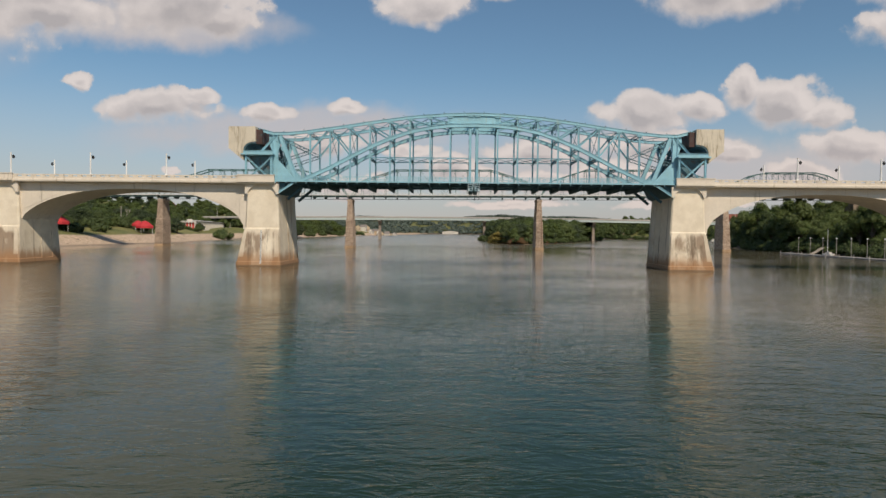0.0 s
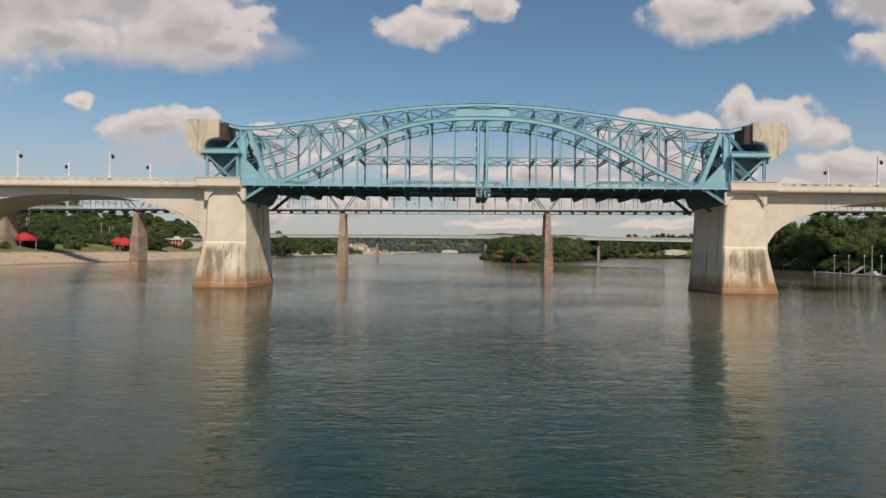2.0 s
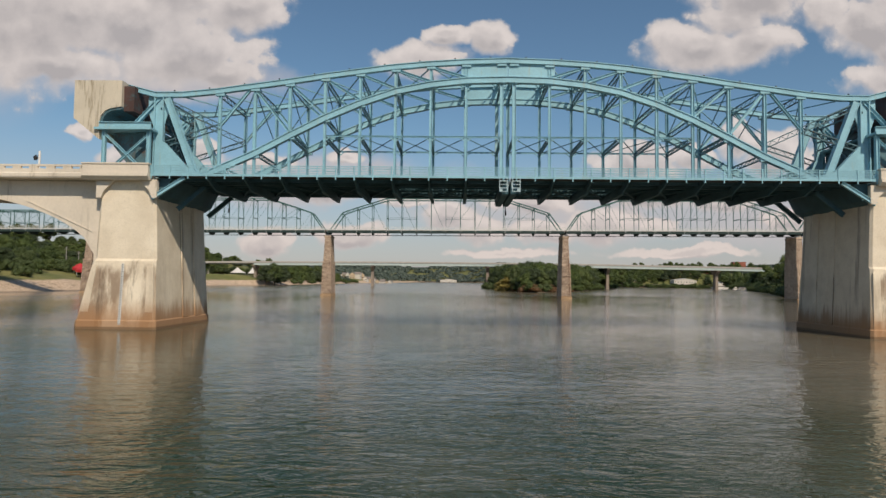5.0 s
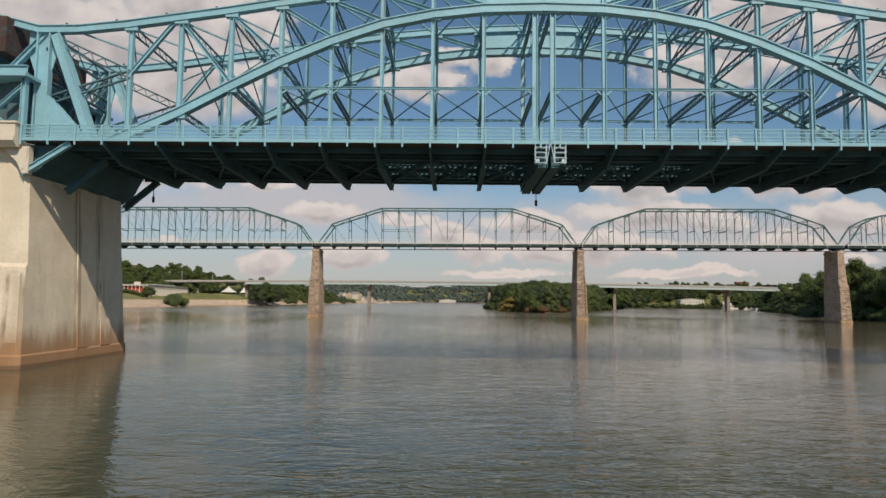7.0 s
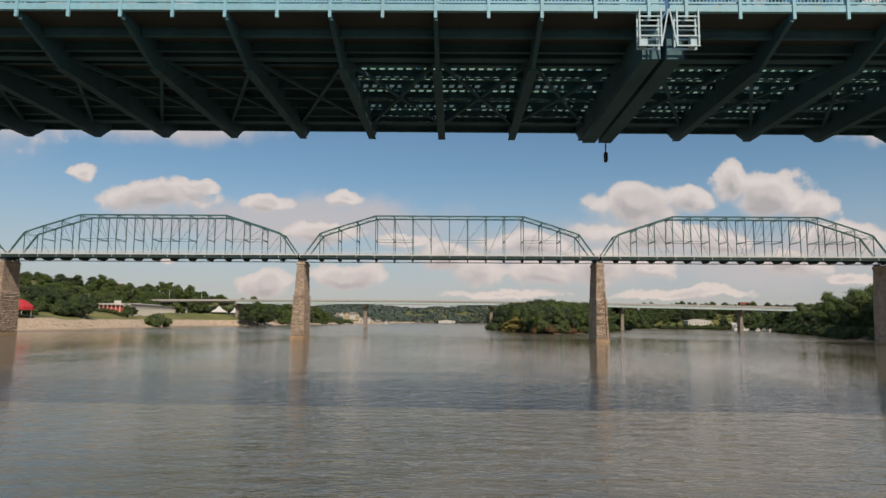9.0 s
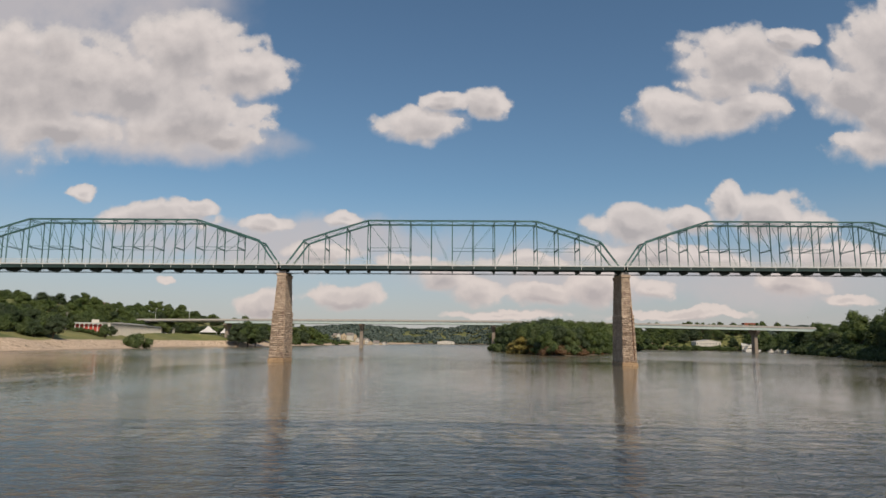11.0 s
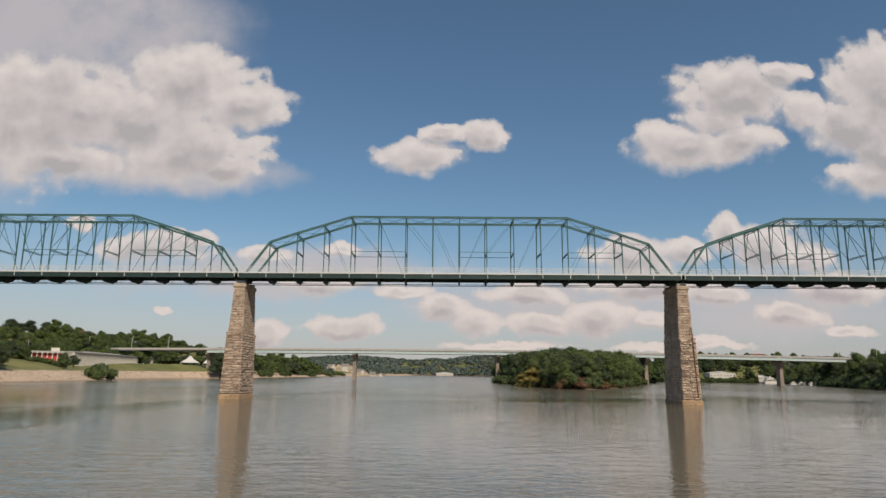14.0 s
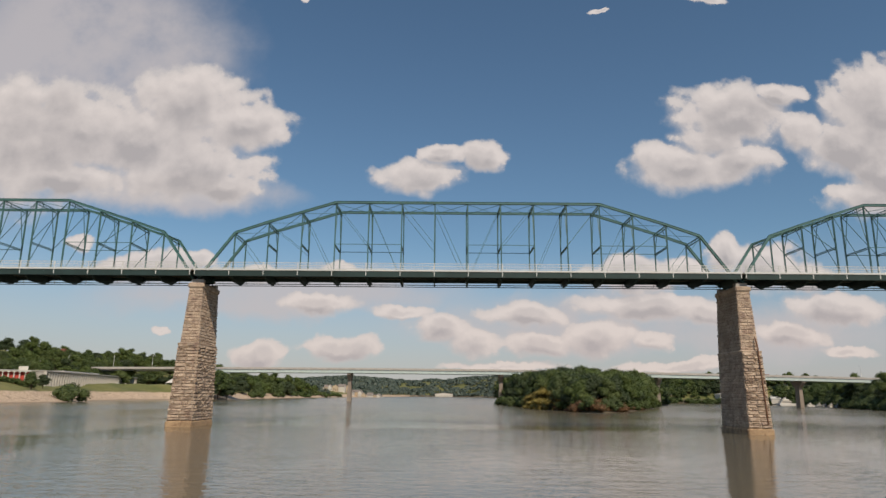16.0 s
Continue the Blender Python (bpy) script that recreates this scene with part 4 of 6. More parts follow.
def pier_parapet(x, w):
    """Solid parapet block over a pier."""
    p = thing("pier_parapet", BASCULE @ pose(x, 0, 0), "solid cream concrete parapet block above a pier", "parapet", "parapet blocks")
    for y0 in (-0.35, ROAD_W - 0.6):
        part("wall", Shape().box(-w, w, y0, y0 + 0.5, 20.0, 21.15), CONCRETE, p)
        part("coping", Shape().box(-w - 0.12, w + 0.12, y0 - 0.1, y0 + 0.6, 21.15, 21.32), CONCRETE, p)
        part("ledge", Shape().loft([[(xx, y0 + 0.3, 19.15), (xx, y0 - 0.15, 19.6), (xx, y0 - 0.15, 20.0), (xx, y0 + 0.6, 20.0), (xx, y0 + 0.6, 19.15)] for xx in (-w, w)]), CONCRETE, p)
    part("floor_slab", Shape().box(-w, w, 0.3, ROAD_W - 0.6, 19.2, 19.8), CONCRETE, p)
    return p


for s in (-1, 1):
    arch_span(s, 54.2, 107.9, "low cream concrete arch span with parapet and shaded underside")
    arch_span(s, 116.6, 169.0, "low cream concrete arch span with parapet and shaded underside")
    pier_parapet(s * 50.6, 4.3)
    pier_parapet(s * 112.2, 4.1)


def bridge_lamp():
    lamp = thing("street_lamp", BASCULE @ pose(-72.0, 0.7, 20.0), "tall white street lamp post with a dark lantern arm", "street lamp", "lamps on the concrete bridge")
    part("base", Shape().loft([pier_ring(0.34, -0.34, 0.34, 0.0, 0.08), pier_ring(0.3, -0.3, 0.3, 1.1, 0.08), pier_ring(0.2, -0.2, 0.2, 1.3, 0.06)]), POLE, lamp)
    part("pole", Shape().tube([(0, 0, 1.2), (0, 0, 6.2)], [0.19, 0.15], 10), POLE, lamp)
    part("arm", Shape().bar((0, 0, 5.5), (0.7, 0, 5.55), 0.08), BLACK, lamp)
    part("lantern", Shape().loft([pier_ring(0.14, -0.14, 0.14, 4.75, 0.03, 0.62), pier_ring(0.27, -0.27, 0.27, 5.15, 0.06, 0.62), pier_ring(0.25, -0.25, 0.25, 5.3, 0.06, 0.62), pier_ring(0.08, -0.08, 0.08, 5.5, 0.02, 0.62)]), BLACK, lamp)
    return lamp


lamp = bridge_lamp()
for x in (-127.0, -109.0, -90.0, 74.0, 92.8, 111.5):
    copy_thing(lamp, BASCULE @ pose(x, 0.7, 20.0))
for x in (-127.0, -109.0, -90.0, -72.0, 74.0, 92.8, 111.5):
    copy_thing(lamp, BASCULE @ pose(x, ROAD_W - 0.9, 20.0, 0, 0, 180))

# ---- the old truss bridge ----
TRUSS_Y = (334.2, 341.0)
# the deck climbs a little towards the wooded bank, and the bridge lies slightly askew
GRADE, SKEW = 0.0073, -0.008
OLD = pose(0, 337.6, -0.1, 0, -math.degrees(GRADE), math.degrees(SKEW)) @ pose(0, -337.6, 0)


def truss_span(x0, x1, panels, top, label):
    """A camelback pin-connected through truss on a plank deck."""
    span = thing("truss_span", OLD @ pose(x0, 0, 0), label, "bridge span", "spans of the old truss bridge")
    w = (x1 - x0) / panels
    low = 26.0
    half = panels / 2
    def peak(k):
        d = abs(k - half)
        return low + (top - low) * float(np.interp(d, [half * 0.5, half * 0.625, half * 0.75, half * 0.875, half], [1.0, 0.868, 0.735, 0.59, 0.0]))
    for yt in TRUSS_Y:
        for k in range(panels):
            a, b = (k * w, yt, peak(k)), ((k + 1) * w, yt, peak(k + 1))
            part("end_post" if k in (0, panels - 1) else "top_chord", Shape().chord(a, b, 0.5, 0.42), GREEN, span)
        for k in range(1, panels):
            part("post", Shape().ibeam((k * w, yt, low), (k * w, yt, peak(k) - 0.2), 0.26, 0.20), GREEN, span)
        for k in range(1, panels):
            # thin eyebar diagonals, leaning to the supports; half-height ones in every second panel
            s = -1 if k < half else 1
            if k == half:
                continue
            k2 = k - s
            if 1 <= k <= panels - 1 and 0 < k2 < panels:
                part("eyebar", Shape().bar((k * w, yt - 0.1, peak(k) - 0.3), (k2 * w, yt - 0.1, low + 0.2) if k % 2 else (k2 * w, yt - 0.1, low + 0.45 * (peak(k2) - low)), 0.14, 0.06), GREEN, span)
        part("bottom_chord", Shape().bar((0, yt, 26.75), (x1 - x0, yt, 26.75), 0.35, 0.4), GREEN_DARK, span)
        mid = low + 0.45 * (top - low)
        for k in range(2, panels - 2):
            if k % 4 in (0, 1):
                part("mid_strut", Shape().bar((k * w, yt, mid), ((k + 1) * w, yt, mid), 0.1), GREEN, span)
    for k in range(1, panels):
        z = peak(k) - 0.25
        part("top_strut", Shape().laced((k * w, TRUSS_Y[0], z - 0.2), (k * w, TRUSS_Y[1], z - 0.2), 0.55, 0.1), GREEN, span)
        if k < panels - 1:
            lat, z2 = Shape(), peak(k + 1) - 0.25
            lat.bar((k * w, TRUSS_Y[0], z), ((k + 1) * w, TRUSS_Y[1], z2), 0.07)
            lat.bar((k * w, TRUSS_Y[1], z), ((k + 1) * w, TRUSS_Y[0], z2), 0.07)
            part("top_lateral", lat, GREEN, span)
        knee = Shape()
        zk = low + 0.42 * (top - low)
        if peak(k) > zk + 3:
            knee.bar((k * w, TRUSS_Y[0], zk + 0.9), (k * w, TRUSS_Y[0] + 2.0, z), 0.1)
            knee.bar((k * w, TRUSS_Y[1], zk + 0.9), (k * w, TRUSS_Y[1] - 2.0, z), 0.1)
            part("knee_brace", knee, GREEN, span)
            part("portal_strut", Shape().laced((k * w, TRUSS_Y[0], zk + 0.3), (k * w, TRUSS_Y[1], zk + 0.3), 0.3, 0.09), GREEN, span)
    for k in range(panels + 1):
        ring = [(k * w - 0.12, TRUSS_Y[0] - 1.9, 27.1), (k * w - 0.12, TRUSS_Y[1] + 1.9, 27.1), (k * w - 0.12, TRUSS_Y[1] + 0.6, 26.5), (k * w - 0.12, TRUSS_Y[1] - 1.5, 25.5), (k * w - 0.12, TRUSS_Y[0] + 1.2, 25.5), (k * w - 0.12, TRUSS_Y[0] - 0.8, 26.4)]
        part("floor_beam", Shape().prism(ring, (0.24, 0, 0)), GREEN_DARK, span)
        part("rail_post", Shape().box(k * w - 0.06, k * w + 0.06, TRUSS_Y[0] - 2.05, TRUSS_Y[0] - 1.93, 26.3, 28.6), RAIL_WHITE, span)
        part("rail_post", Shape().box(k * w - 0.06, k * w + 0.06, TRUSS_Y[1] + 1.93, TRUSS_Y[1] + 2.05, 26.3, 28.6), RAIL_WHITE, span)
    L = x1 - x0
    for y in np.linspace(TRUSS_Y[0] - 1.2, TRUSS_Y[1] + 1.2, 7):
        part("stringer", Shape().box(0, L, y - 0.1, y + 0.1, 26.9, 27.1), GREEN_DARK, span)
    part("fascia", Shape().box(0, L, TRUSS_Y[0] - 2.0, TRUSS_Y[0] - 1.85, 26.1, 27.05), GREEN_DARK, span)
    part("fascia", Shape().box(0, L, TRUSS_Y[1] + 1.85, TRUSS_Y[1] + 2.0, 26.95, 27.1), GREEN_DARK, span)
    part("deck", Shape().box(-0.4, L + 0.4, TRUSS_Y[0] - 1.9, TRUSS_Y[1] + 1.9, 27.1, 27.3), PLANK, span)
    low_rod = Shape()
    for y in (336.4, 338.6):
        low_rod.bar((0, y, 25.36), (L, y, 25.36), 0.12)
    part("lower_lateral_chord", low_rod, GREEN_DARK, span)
    for y0 in (TRUSS_Y[0] - 1.97, TRUSS_Y[1] + 1.97):
        part("edge_beam", Shape().box(-0.3, L + 0.3, y0 - 0.12, y0 + 0.12, 27.12, 27.42), RAIL_WHITE, span)
        rail = Shape()
        for z in (27.6, 28.05, 28.55):
            rail.box(-0.3, L + 0.3, y0 - 0.035, y0 + 0.035, z - 0.03, z + 0.03)
        for i in range(int(L / 0.28)):
            rail.box(0.1 + i * 0.28 - 0.022, 0.1 + i * 0.28 + 0.022, y0 - 0.012, y0 + 0.012, 27.6, 28.55)
        part("railing", rail, RAIL_WHITE, span, "thin pale railing with fine upright bars")
    return span


TRUSS_LABEL = "sea-green camelback through truss span with laced posts and pale railing"
truss_span(-47.75, 48.75, 16, 40.3, TRUSS_LABEL)
truss_span(-144.2, -48.6, 16, 40.3, TRUSS_LABEL)
truss_span(49.6, 144.6, 16, 40.5, TRUSS_LABEL)
truss_span(146.2, 208.0, 10, 39.3, "shorter sea-green through truss span near the wooded bank")


# half-width, front and back of a stone pier: at the water, under and over its ledge, under the cap
PIER_FOOT, PIER_LEDGE, PIER_NECK, PIER_HEAD = (2.0, 331.1, 341.3), (1.68, 332.0, 341.6), (1.55, 332.5, 341.7), (1.12, 333.2, 341.6)
LEDGE_Z = 13.9


def pier_top(x):
    return 24.0 + GRADE * x


def stone_pier(x):
    """Coursed limestone pier, wider below its ledge, tapering upwards."""
    p = thing("stone_pier", pose(x, SKEW * x, 0), "tall tapering buff limestone block pier standing in the river", "bridge pier", "stone piers")
    top = pier_top(x)

    def ring(size, z, more=0.0, c=0.2):
        hw, y0, y1 = size
        return pier_ring(hw + more, y0 - more, y1 + more, z, c)
    part("lower_core", Shape().loft([ring(PIER_FOOT, 1.0, -0.06), ring(PIER_LEDGE, LEDGE_Z - 0.3, -0.06)]), MORTAR, p)
    part("footing", Shape().loft([ring(PIER_FOOT, -3, 0.3), ring(PIER_FOOT, 0.75, 0.22), ring(PIER_FOOT, 0.95, 0.05), ring(PIER_FOOT, 1.05, 0.0)]), FOOTING, p)
    part("ledge_course", Shape().loft([ring(PIER_LEDGE, LEDGE_Z - 0.35, 0.1), ring(PIER_LEDGE, LEDGE_Z - 0.05, 0.16), ring(PIER_NECK, LEDGE_Z + 0.12, 0.05)]), STONE, p)
    part("upper_core", Shape().loft([ring(PIER_NECK, LEDGE_Z, -0.06), ring(PIER_HEAD, top, -0.06)]), MORTAR, p)
    part("cap", Shape().loft([ring(PIER_HEAD, top - 0.05, 0.1), ring(PIER_HEAD, top + 0.2, 0.28), ring(PIER_HEAD, top + 0.75, 0.28), ring(PIER_HEAD, top + 0.9, 0.15)]), STONE, p)
    for y in TRUSS_Y:
        part("bearing_block", Shape().box(-1.0, 1.0, y - 0.6, y + 0.6, top + 0.9, top + 1.6), SLAB, p)
    return p


PIERS_X = (-145.0, -47.8, 49.0, 143.7, 209.5)
stone_piers = [stone_pier(x) for x in PIERS_X]

truss_span(-207.0, -146.0, 10, 35.0, "shorter sea-green through truss span near the sandy bank")
truss_span(-270.0, -209.0, 10, 35.0, "shorter sea-green through truss span over the wooded slope")
stone_piers.append(stone_pier(-208.0))

pipe = Shape().tube([(1.2, 330.85, 1.6), (0.98, 331.65, 13.3), (0.98, 331.62, 14.3), (0.9, 332.25, 16.2)], [0.11, 0.11, 0.11, 0.11], 8)
part("drain_pipe", pipe, RUST, stone_piers[2], "rusty brown iron drain pipe")
# ---- the far highway bridge ----
FAR_Y = 745.0


def far_bridge():
    b = thing("highway_bridge", pose(0, FAR_Y, 0), "long low plate-girder highway bridge with pale girders and grey parapet", "bridge")
    xs = [-520, -420, -320, -193, -72, 47, 171, 284, 400, 520]
    zs = [16.5, 18.4, 20.3, 22.0, 23.1, 23.4, 22.9, 21.9, 20.4, 18.4]
    for a, c, za, zc in zip(xs[:-1], xs[1:], zs[:-1], zs[1:]):
        for y in (-8.7, 8.7):
            if c > -193:
                part("girder", Shape().ibeam((a, y, za - 0.2), (c, y, zc - 0.2), 0.36, 2.3, t=0.12), GIRDER, b)
            else:
                part("girder", Shape().ibeam((a, y * 0.8, za + 0.4), (c, y * 0.8, zc + 0.4), 0.5, 1.1, t=0.2), SLAB, b)
        part("deck", Shape().bar((a, 0, za + 1.3), (c, 0, zc + 1.3), 18.5, 0.7), SLAB, b)
        part("parapet", Shape().bar((a, -9.1, za + 2.0), (c, -9.1, zc + 2.0), 0.35, 1.1), SLAB, b)
        part("parapet", Shape().bar((a, 9.1, za + 2.0), (c, 9.1, zc + 2.0), 0.35, 1.1), SLAB, b)
    for x, z in zip(xs[1:-1], zs[1:-1]):
        pier = Shape().loft([[(x - 1.6, -3.4, -3), (x + 1.6, -3.4, -3), (x + 1.6, 3.4, -3), (x - 1.6, 3.4, -3)], [(x - 1.3, -3.0, z - 7), (x + 1.3, -3.0, z - 7), (x + 1.3, 3.0, z - 7), (x - 1.3, 3.0, z - 7)]])
        pier.loft([[(x - 1.3, -3.0, z - 7), (x + 1.3, -3.0, z - 7), (x + 1.3, 3.0, z - 7), (x - 1.3, 3.0, z - 7)], [(x - 1.5, -8.2, z - 2.6), (x + 1.5, -8.2, z - 2.6), (x + 1.5, 8.2, z - 2.6), (x - 1.5, 8.2, z - 2.6)], [(x - 1.5, -8.2, z - 1.4), (x + 1.5, -8.2, z - 1.4), (x + 1.5, 8.2, z - 1.4), (x - 1.5, 8.2, z - 1.4)]])
        part("pier", pier, BROWN_SLAB, b)
    return b


far_bridge()

# ---- trees ----


def tree_model(name, label, seed, height, spread, leaf, clumps=1500, leaf_size=0.66, lean=0.0, low=0.28):
    """A broad-leaved tree: tapered trunk, limbs, and a lumpy crown of many small leaf sprays with gaps."""
    rng = random.Random(seed)
    root = thing(name, pose(0, 0, -500), label, "tree" if height > 6 else "shrub", "river-bank trees" if height > 6 else "river-bank shrubs")
    wood = Shape()
    top = Vector((lean, 0, height * 0.72))
    wood.tube([(0, 0, -1.5), (lean * 0.2, 0, height * 0.15), (lean * 0.6, 0.1, height * 0.45), tuple(top)], [height * 0.028, height * 0.022, height * 0.015, height * 0.005], 7)
    lobes = []
    for i in range(rng.randint(15, 20)):
        a, h = rng.uniform(0, 6.283), rng.uniform(low, 0.80)
        reach = spread * (0.72 if h < 0.6 else 0.45) * rng.uniform(0.45, 1.0)
        c = Vector((lean * h + reach * math.cos(a), reach * math.sin(a), height * h))
        r = spread * rng.uniform(0.22, 0.44) * (1.0 if h < 0.7 else 0.8)
        lobes.append((c, r))
        base = Vector((lean * h * 0.5, 0, height * max(0.12, h - 0.25)))
        wood.tube([tuple(base), tuple(base.lerp(c, 0.55) + Vector((0, 0, 0.3))), tuple(c)], [height * 0.011, height * 0.008, height * 0.003], 5)
    lobes.append((Vector((lean, spread * 0.1, height * 0.80)), spread * 0.36))
    part("trunk", wood, BARK, root)
    # inner masses of shaded foliage that close the crown behind its sprays
    v, f = [], []
    for c, r in lobes:
        k, rows, cols = len(v), 5, 8
        for i in range(rows):
            for j in range(cols):
                a, b = math.pi * (i + 0.5) / rows, 2 * math.pi * (j + 0.5 * (i % 2)) / cols
                q = r * rng.uniform(0.55, 0.86)
                v.append((c.x + q * math.sin(a) * math.cos(b), c.y + q * math.sin(a) * math.sin(b), c.z + q * 0.78 * math.cos(a)))
        for i in range(rows - 1):
            for j in range(cols):
                a, b = k + i * cols + j, k + i * cols + (j + 1) % cols
                f += [(a, b, b + cols), (a, b + cols, a + cols)]
    total = sum(r * r for _, r in lobes)
    for c, r in lobes:
        for _ in range(int(clumps * r * r / total)):
            d = Vector((rng.gauss(0, 1), rng.gauss(0, 1), rng.gauss(0, 1))).normalized()
            if d.z < -0.55:
                d.z = -d.z
            rad = r * (rng.uniform(0.55, 1.2) ** 0.5) * (1.3 if rng.random() < 0.12 else 1.0) * (1 + 0.22 * math.sin(5 * d.x + seed) * math.cos(4 * d.y + 2 * d.z))
            p = c + Vector((d.x * rad, d.y * rad, d.z * rad * 0.78))
            s = leaf_size * rng.uniform(0.55, 1.25)
            nrm = (d + Vector((rng.uniform(-.7, .7), rng.uniform(-.7, .7), rng.uniform(-.4, .8)))).normalized()
            a = nrm.orthogonal().normalized()
            a.rotate(Matrix.Rotation(rng.uniform(0, 6.283), 3, nrm))
            b = nrm.cross(a)
            k = len(v)
            bend = nrm * (s * 0.25)
            v += [tuple(p - a * s * 0.6 - bend), tuple(p - b * s * 0.42), tuple(p + a * s * 0.62 - bend), tuple(p + b * s * 0.45)]
            f += [(k, k + 1, k + 3), (k + 1, k + 2, k + 3)]
    me = bpy.data.meshes.new("crown")
    me.from_pydata(v, [], f)
    me.materials.append(leaf)
    part("crown", me, None, root)
    return root


TREES = [
    tree_model("oak_tree", "broad dark-green oak with a lumpy crown", 11, 15.0, 7.0, LEAF_A, 6200, 0.50),
    tree_model("sycamore_tree", "tall mid-green sycamore with an uneven crown", 12, 18.5, 6.6, LEAF_B, 6200, 0.50),
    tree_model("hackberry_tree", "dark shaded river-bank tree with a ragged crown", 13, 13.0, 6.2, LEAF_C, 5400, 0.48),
    tree_model("willow_oak_tree", "bright green spreading tree leaning over the water", 14, 12.0, 6.6, LEAF_B, 5400, 0.48, lean=1.8, low=0.2),
    tree_model("maple_tree", "rounded green maple with a dense crown", 15, 11.0, 5.2, LEAF_A, 4800, 0.46, low=0.25),
]
SHRUBS = [
    tree_model("green_shrub", "low green bush at the water's edge", 21, 4.2, 3.6, LEAF_A, 1300, 0.40, low=0.1),
    tree_model("yellow_shrub", "yellow-green turning bush at the water's edge", 22, 7.5, 5.6, LEAF_Y, 2200, 0.42, low=0.1),
    tree_model("rusty_scrub", "low rust-brown scrub on the bank", 23, 3.0, 3.4, LEAF_R, 1100, 0.36, low=0.1),
]
for model, (mx, my) in zip(TREES + SHRUBS, ((-250, 455), (205, 300), (-262, 505), (188, 345), (-258, 410), (-214, 470), (48, 552), (60, 487))):
    model.matrix_world = pose(mx, my, float(land_height(np.array(mx), np.array(my))) - 0.3)


def plant(model, x, y, size=1.0, turn=None, sink=0.0, squash=1.0):
    z = float(land_height(np.array(x), np.array(y))) - sink
    turn = random.uniform(0, 360) if turn is None else turn
    ob = copy_thing(model, pose(x, y, z, 0, 0, turn))
    ob.scale = (size, size, size * squash)
    return ob


def grove(models, count, place, sizes, gap, seed, squash=(0.85, 1.15)):
    """Plants trees at random where place(rng) says, no two closer than gap."""
    rng = random.Random(seed)
    done, tries, spots = 0, 0, []
    while done < count and tries < count * 30:
        tries += 1
        x, y = place(rng)
        if all((x - a) ** 2 + (y - b) ** 2 > gap * gap for a, b in spots):
            spots.append((x, y))
            plant(rng.choice(models), x, y, rng.uniform(*sizes), rng.uniform(0, 360), 0.3, rng.uniform(*squash))
            done += 1


def undergrowth(name, label, count, place, sizes, seed):
    """Bank scrub beyond counting: many low bushes in one mesh."""
    rng = random.Random(seed)
    src = SHRUBS[0].children
    mesh = [c for c in src if c.name.startswith("crown")][0].data
    pv = np.empty(len(mesh.vertices) * 3)
    mesh.vertices.foreach_get("co", pv)
    pv = pv.reshape(-1, 3)
    tri = np.array([tuple(p.vertices) for p in mesh.polygons])
    vs, fs = [], []
    for i in range(count):
        x, y = place(rng)
        a, k = rng.uniform(0, 6.283), rng.uniform(*sizes)
        z = float(land_height(np.array(x), np.array(y))) - 0.3
        c, q = math.cos(a) * k, math.sin(a) * k
        vs.append(np.stack([pv[:, 0] * c - pv[:, 1] * q + x, pv[:, 0] * q + pv[:, 1] * c + y, pv[:, 2] * k * rng.uniform(0.8, 1.1) + z], 1))
        fs.append(tri + i * len(pv))
    me = bpy.data.meshes.new(name)
    me.from_pydata(np.concatenate(vs).tolist(), [], np.concatenate(fs).tolist())
    me.materials.append(LEAF_A)
    tagged(new(name, me), label, "undergrowth", kind="stuff")


def on_island(rng):
    y = rng.uniform(486, 860)
    w = float(np.interp(y, ISLAND_Y, ISLAND_W)) - 3.5
    return float(np.interp(y, ISLAND_Y, ISLAND_X)) + rng.uniform(-1, 1) * max(w, 1.0), y


random.seed(5)


def island_woods():
    """Even-topped woods: the trees stand taller towards the broad upstream end."""
    rng, spots = random.Random(31), []
    for _ in range(6000):
        x, y = on_island(rng)
        gap = 5.2 if y < 620 else 7.5
        if len(spots) < 215 and all((x - a) ** 2 + (y - b) ** 2 > gap * gap for a, b in spots):
            spots.append((x, y))
            model, tall = rng.choice(list(zip(TREES, (15.0, 18.5, 13.0, 12.0, 11.0))))
            reach = min(24.0, 4.0 + 0.046 * (y - 215)) * rng.uniform(0.78, 1.02)
            size = min(1.75, reach / tall)
            plant(model, x, y, size, rng.uniform(0, 360), 0.3, reach / tall / size)


island_woods()
for x, y, k in ((47.0, 508, 1.2), (44.5, 526, 1.35), (42, 545, 1.0)):
    plant(SHRUBS[1], x, y, k)
for x, y in ((57, 474), (55, 478), (60, 478), (58, 482), (63, 484), (67, 492), (72, 503), (77, 512)):
    plant(SHRUBS[2], x, y, 1.3)
for x, y in ((49, 515), (44, 575), (41, 620), (40, 665), (42, 690), (86, 530), (95, 552), (106, 578), (120, 610), (135, 650), (150, 690), (155, 715), (54, 490), (52, 505), (81, 520), (90, 540), (100, 565), (112, 590), (45, 600), (42, 640), (128, 630), (142, 670)):
    plant(SHRUBS[0], x, y, 1.4)


for i in range(58):
    y = 475 + i * 6.2
    c, w = float(np.interp(y, ISLAND_Y, ISLAND_X)), float(np.interp(y, ISLAND_Y, ISLAND_W))
    plant(SHRUBS[2] if i in (1, 2, 3, 5, 8) else SHRUBS[0], c - w + 1.0, y, random.uniform(0.7, 1.3))
    plant(SHRUBS[2] if i in (2, 3, 4, 6, 10) else SHRUBS[0], c + w - 1.0, y + 2, random.uniform(0.7, 1.3))


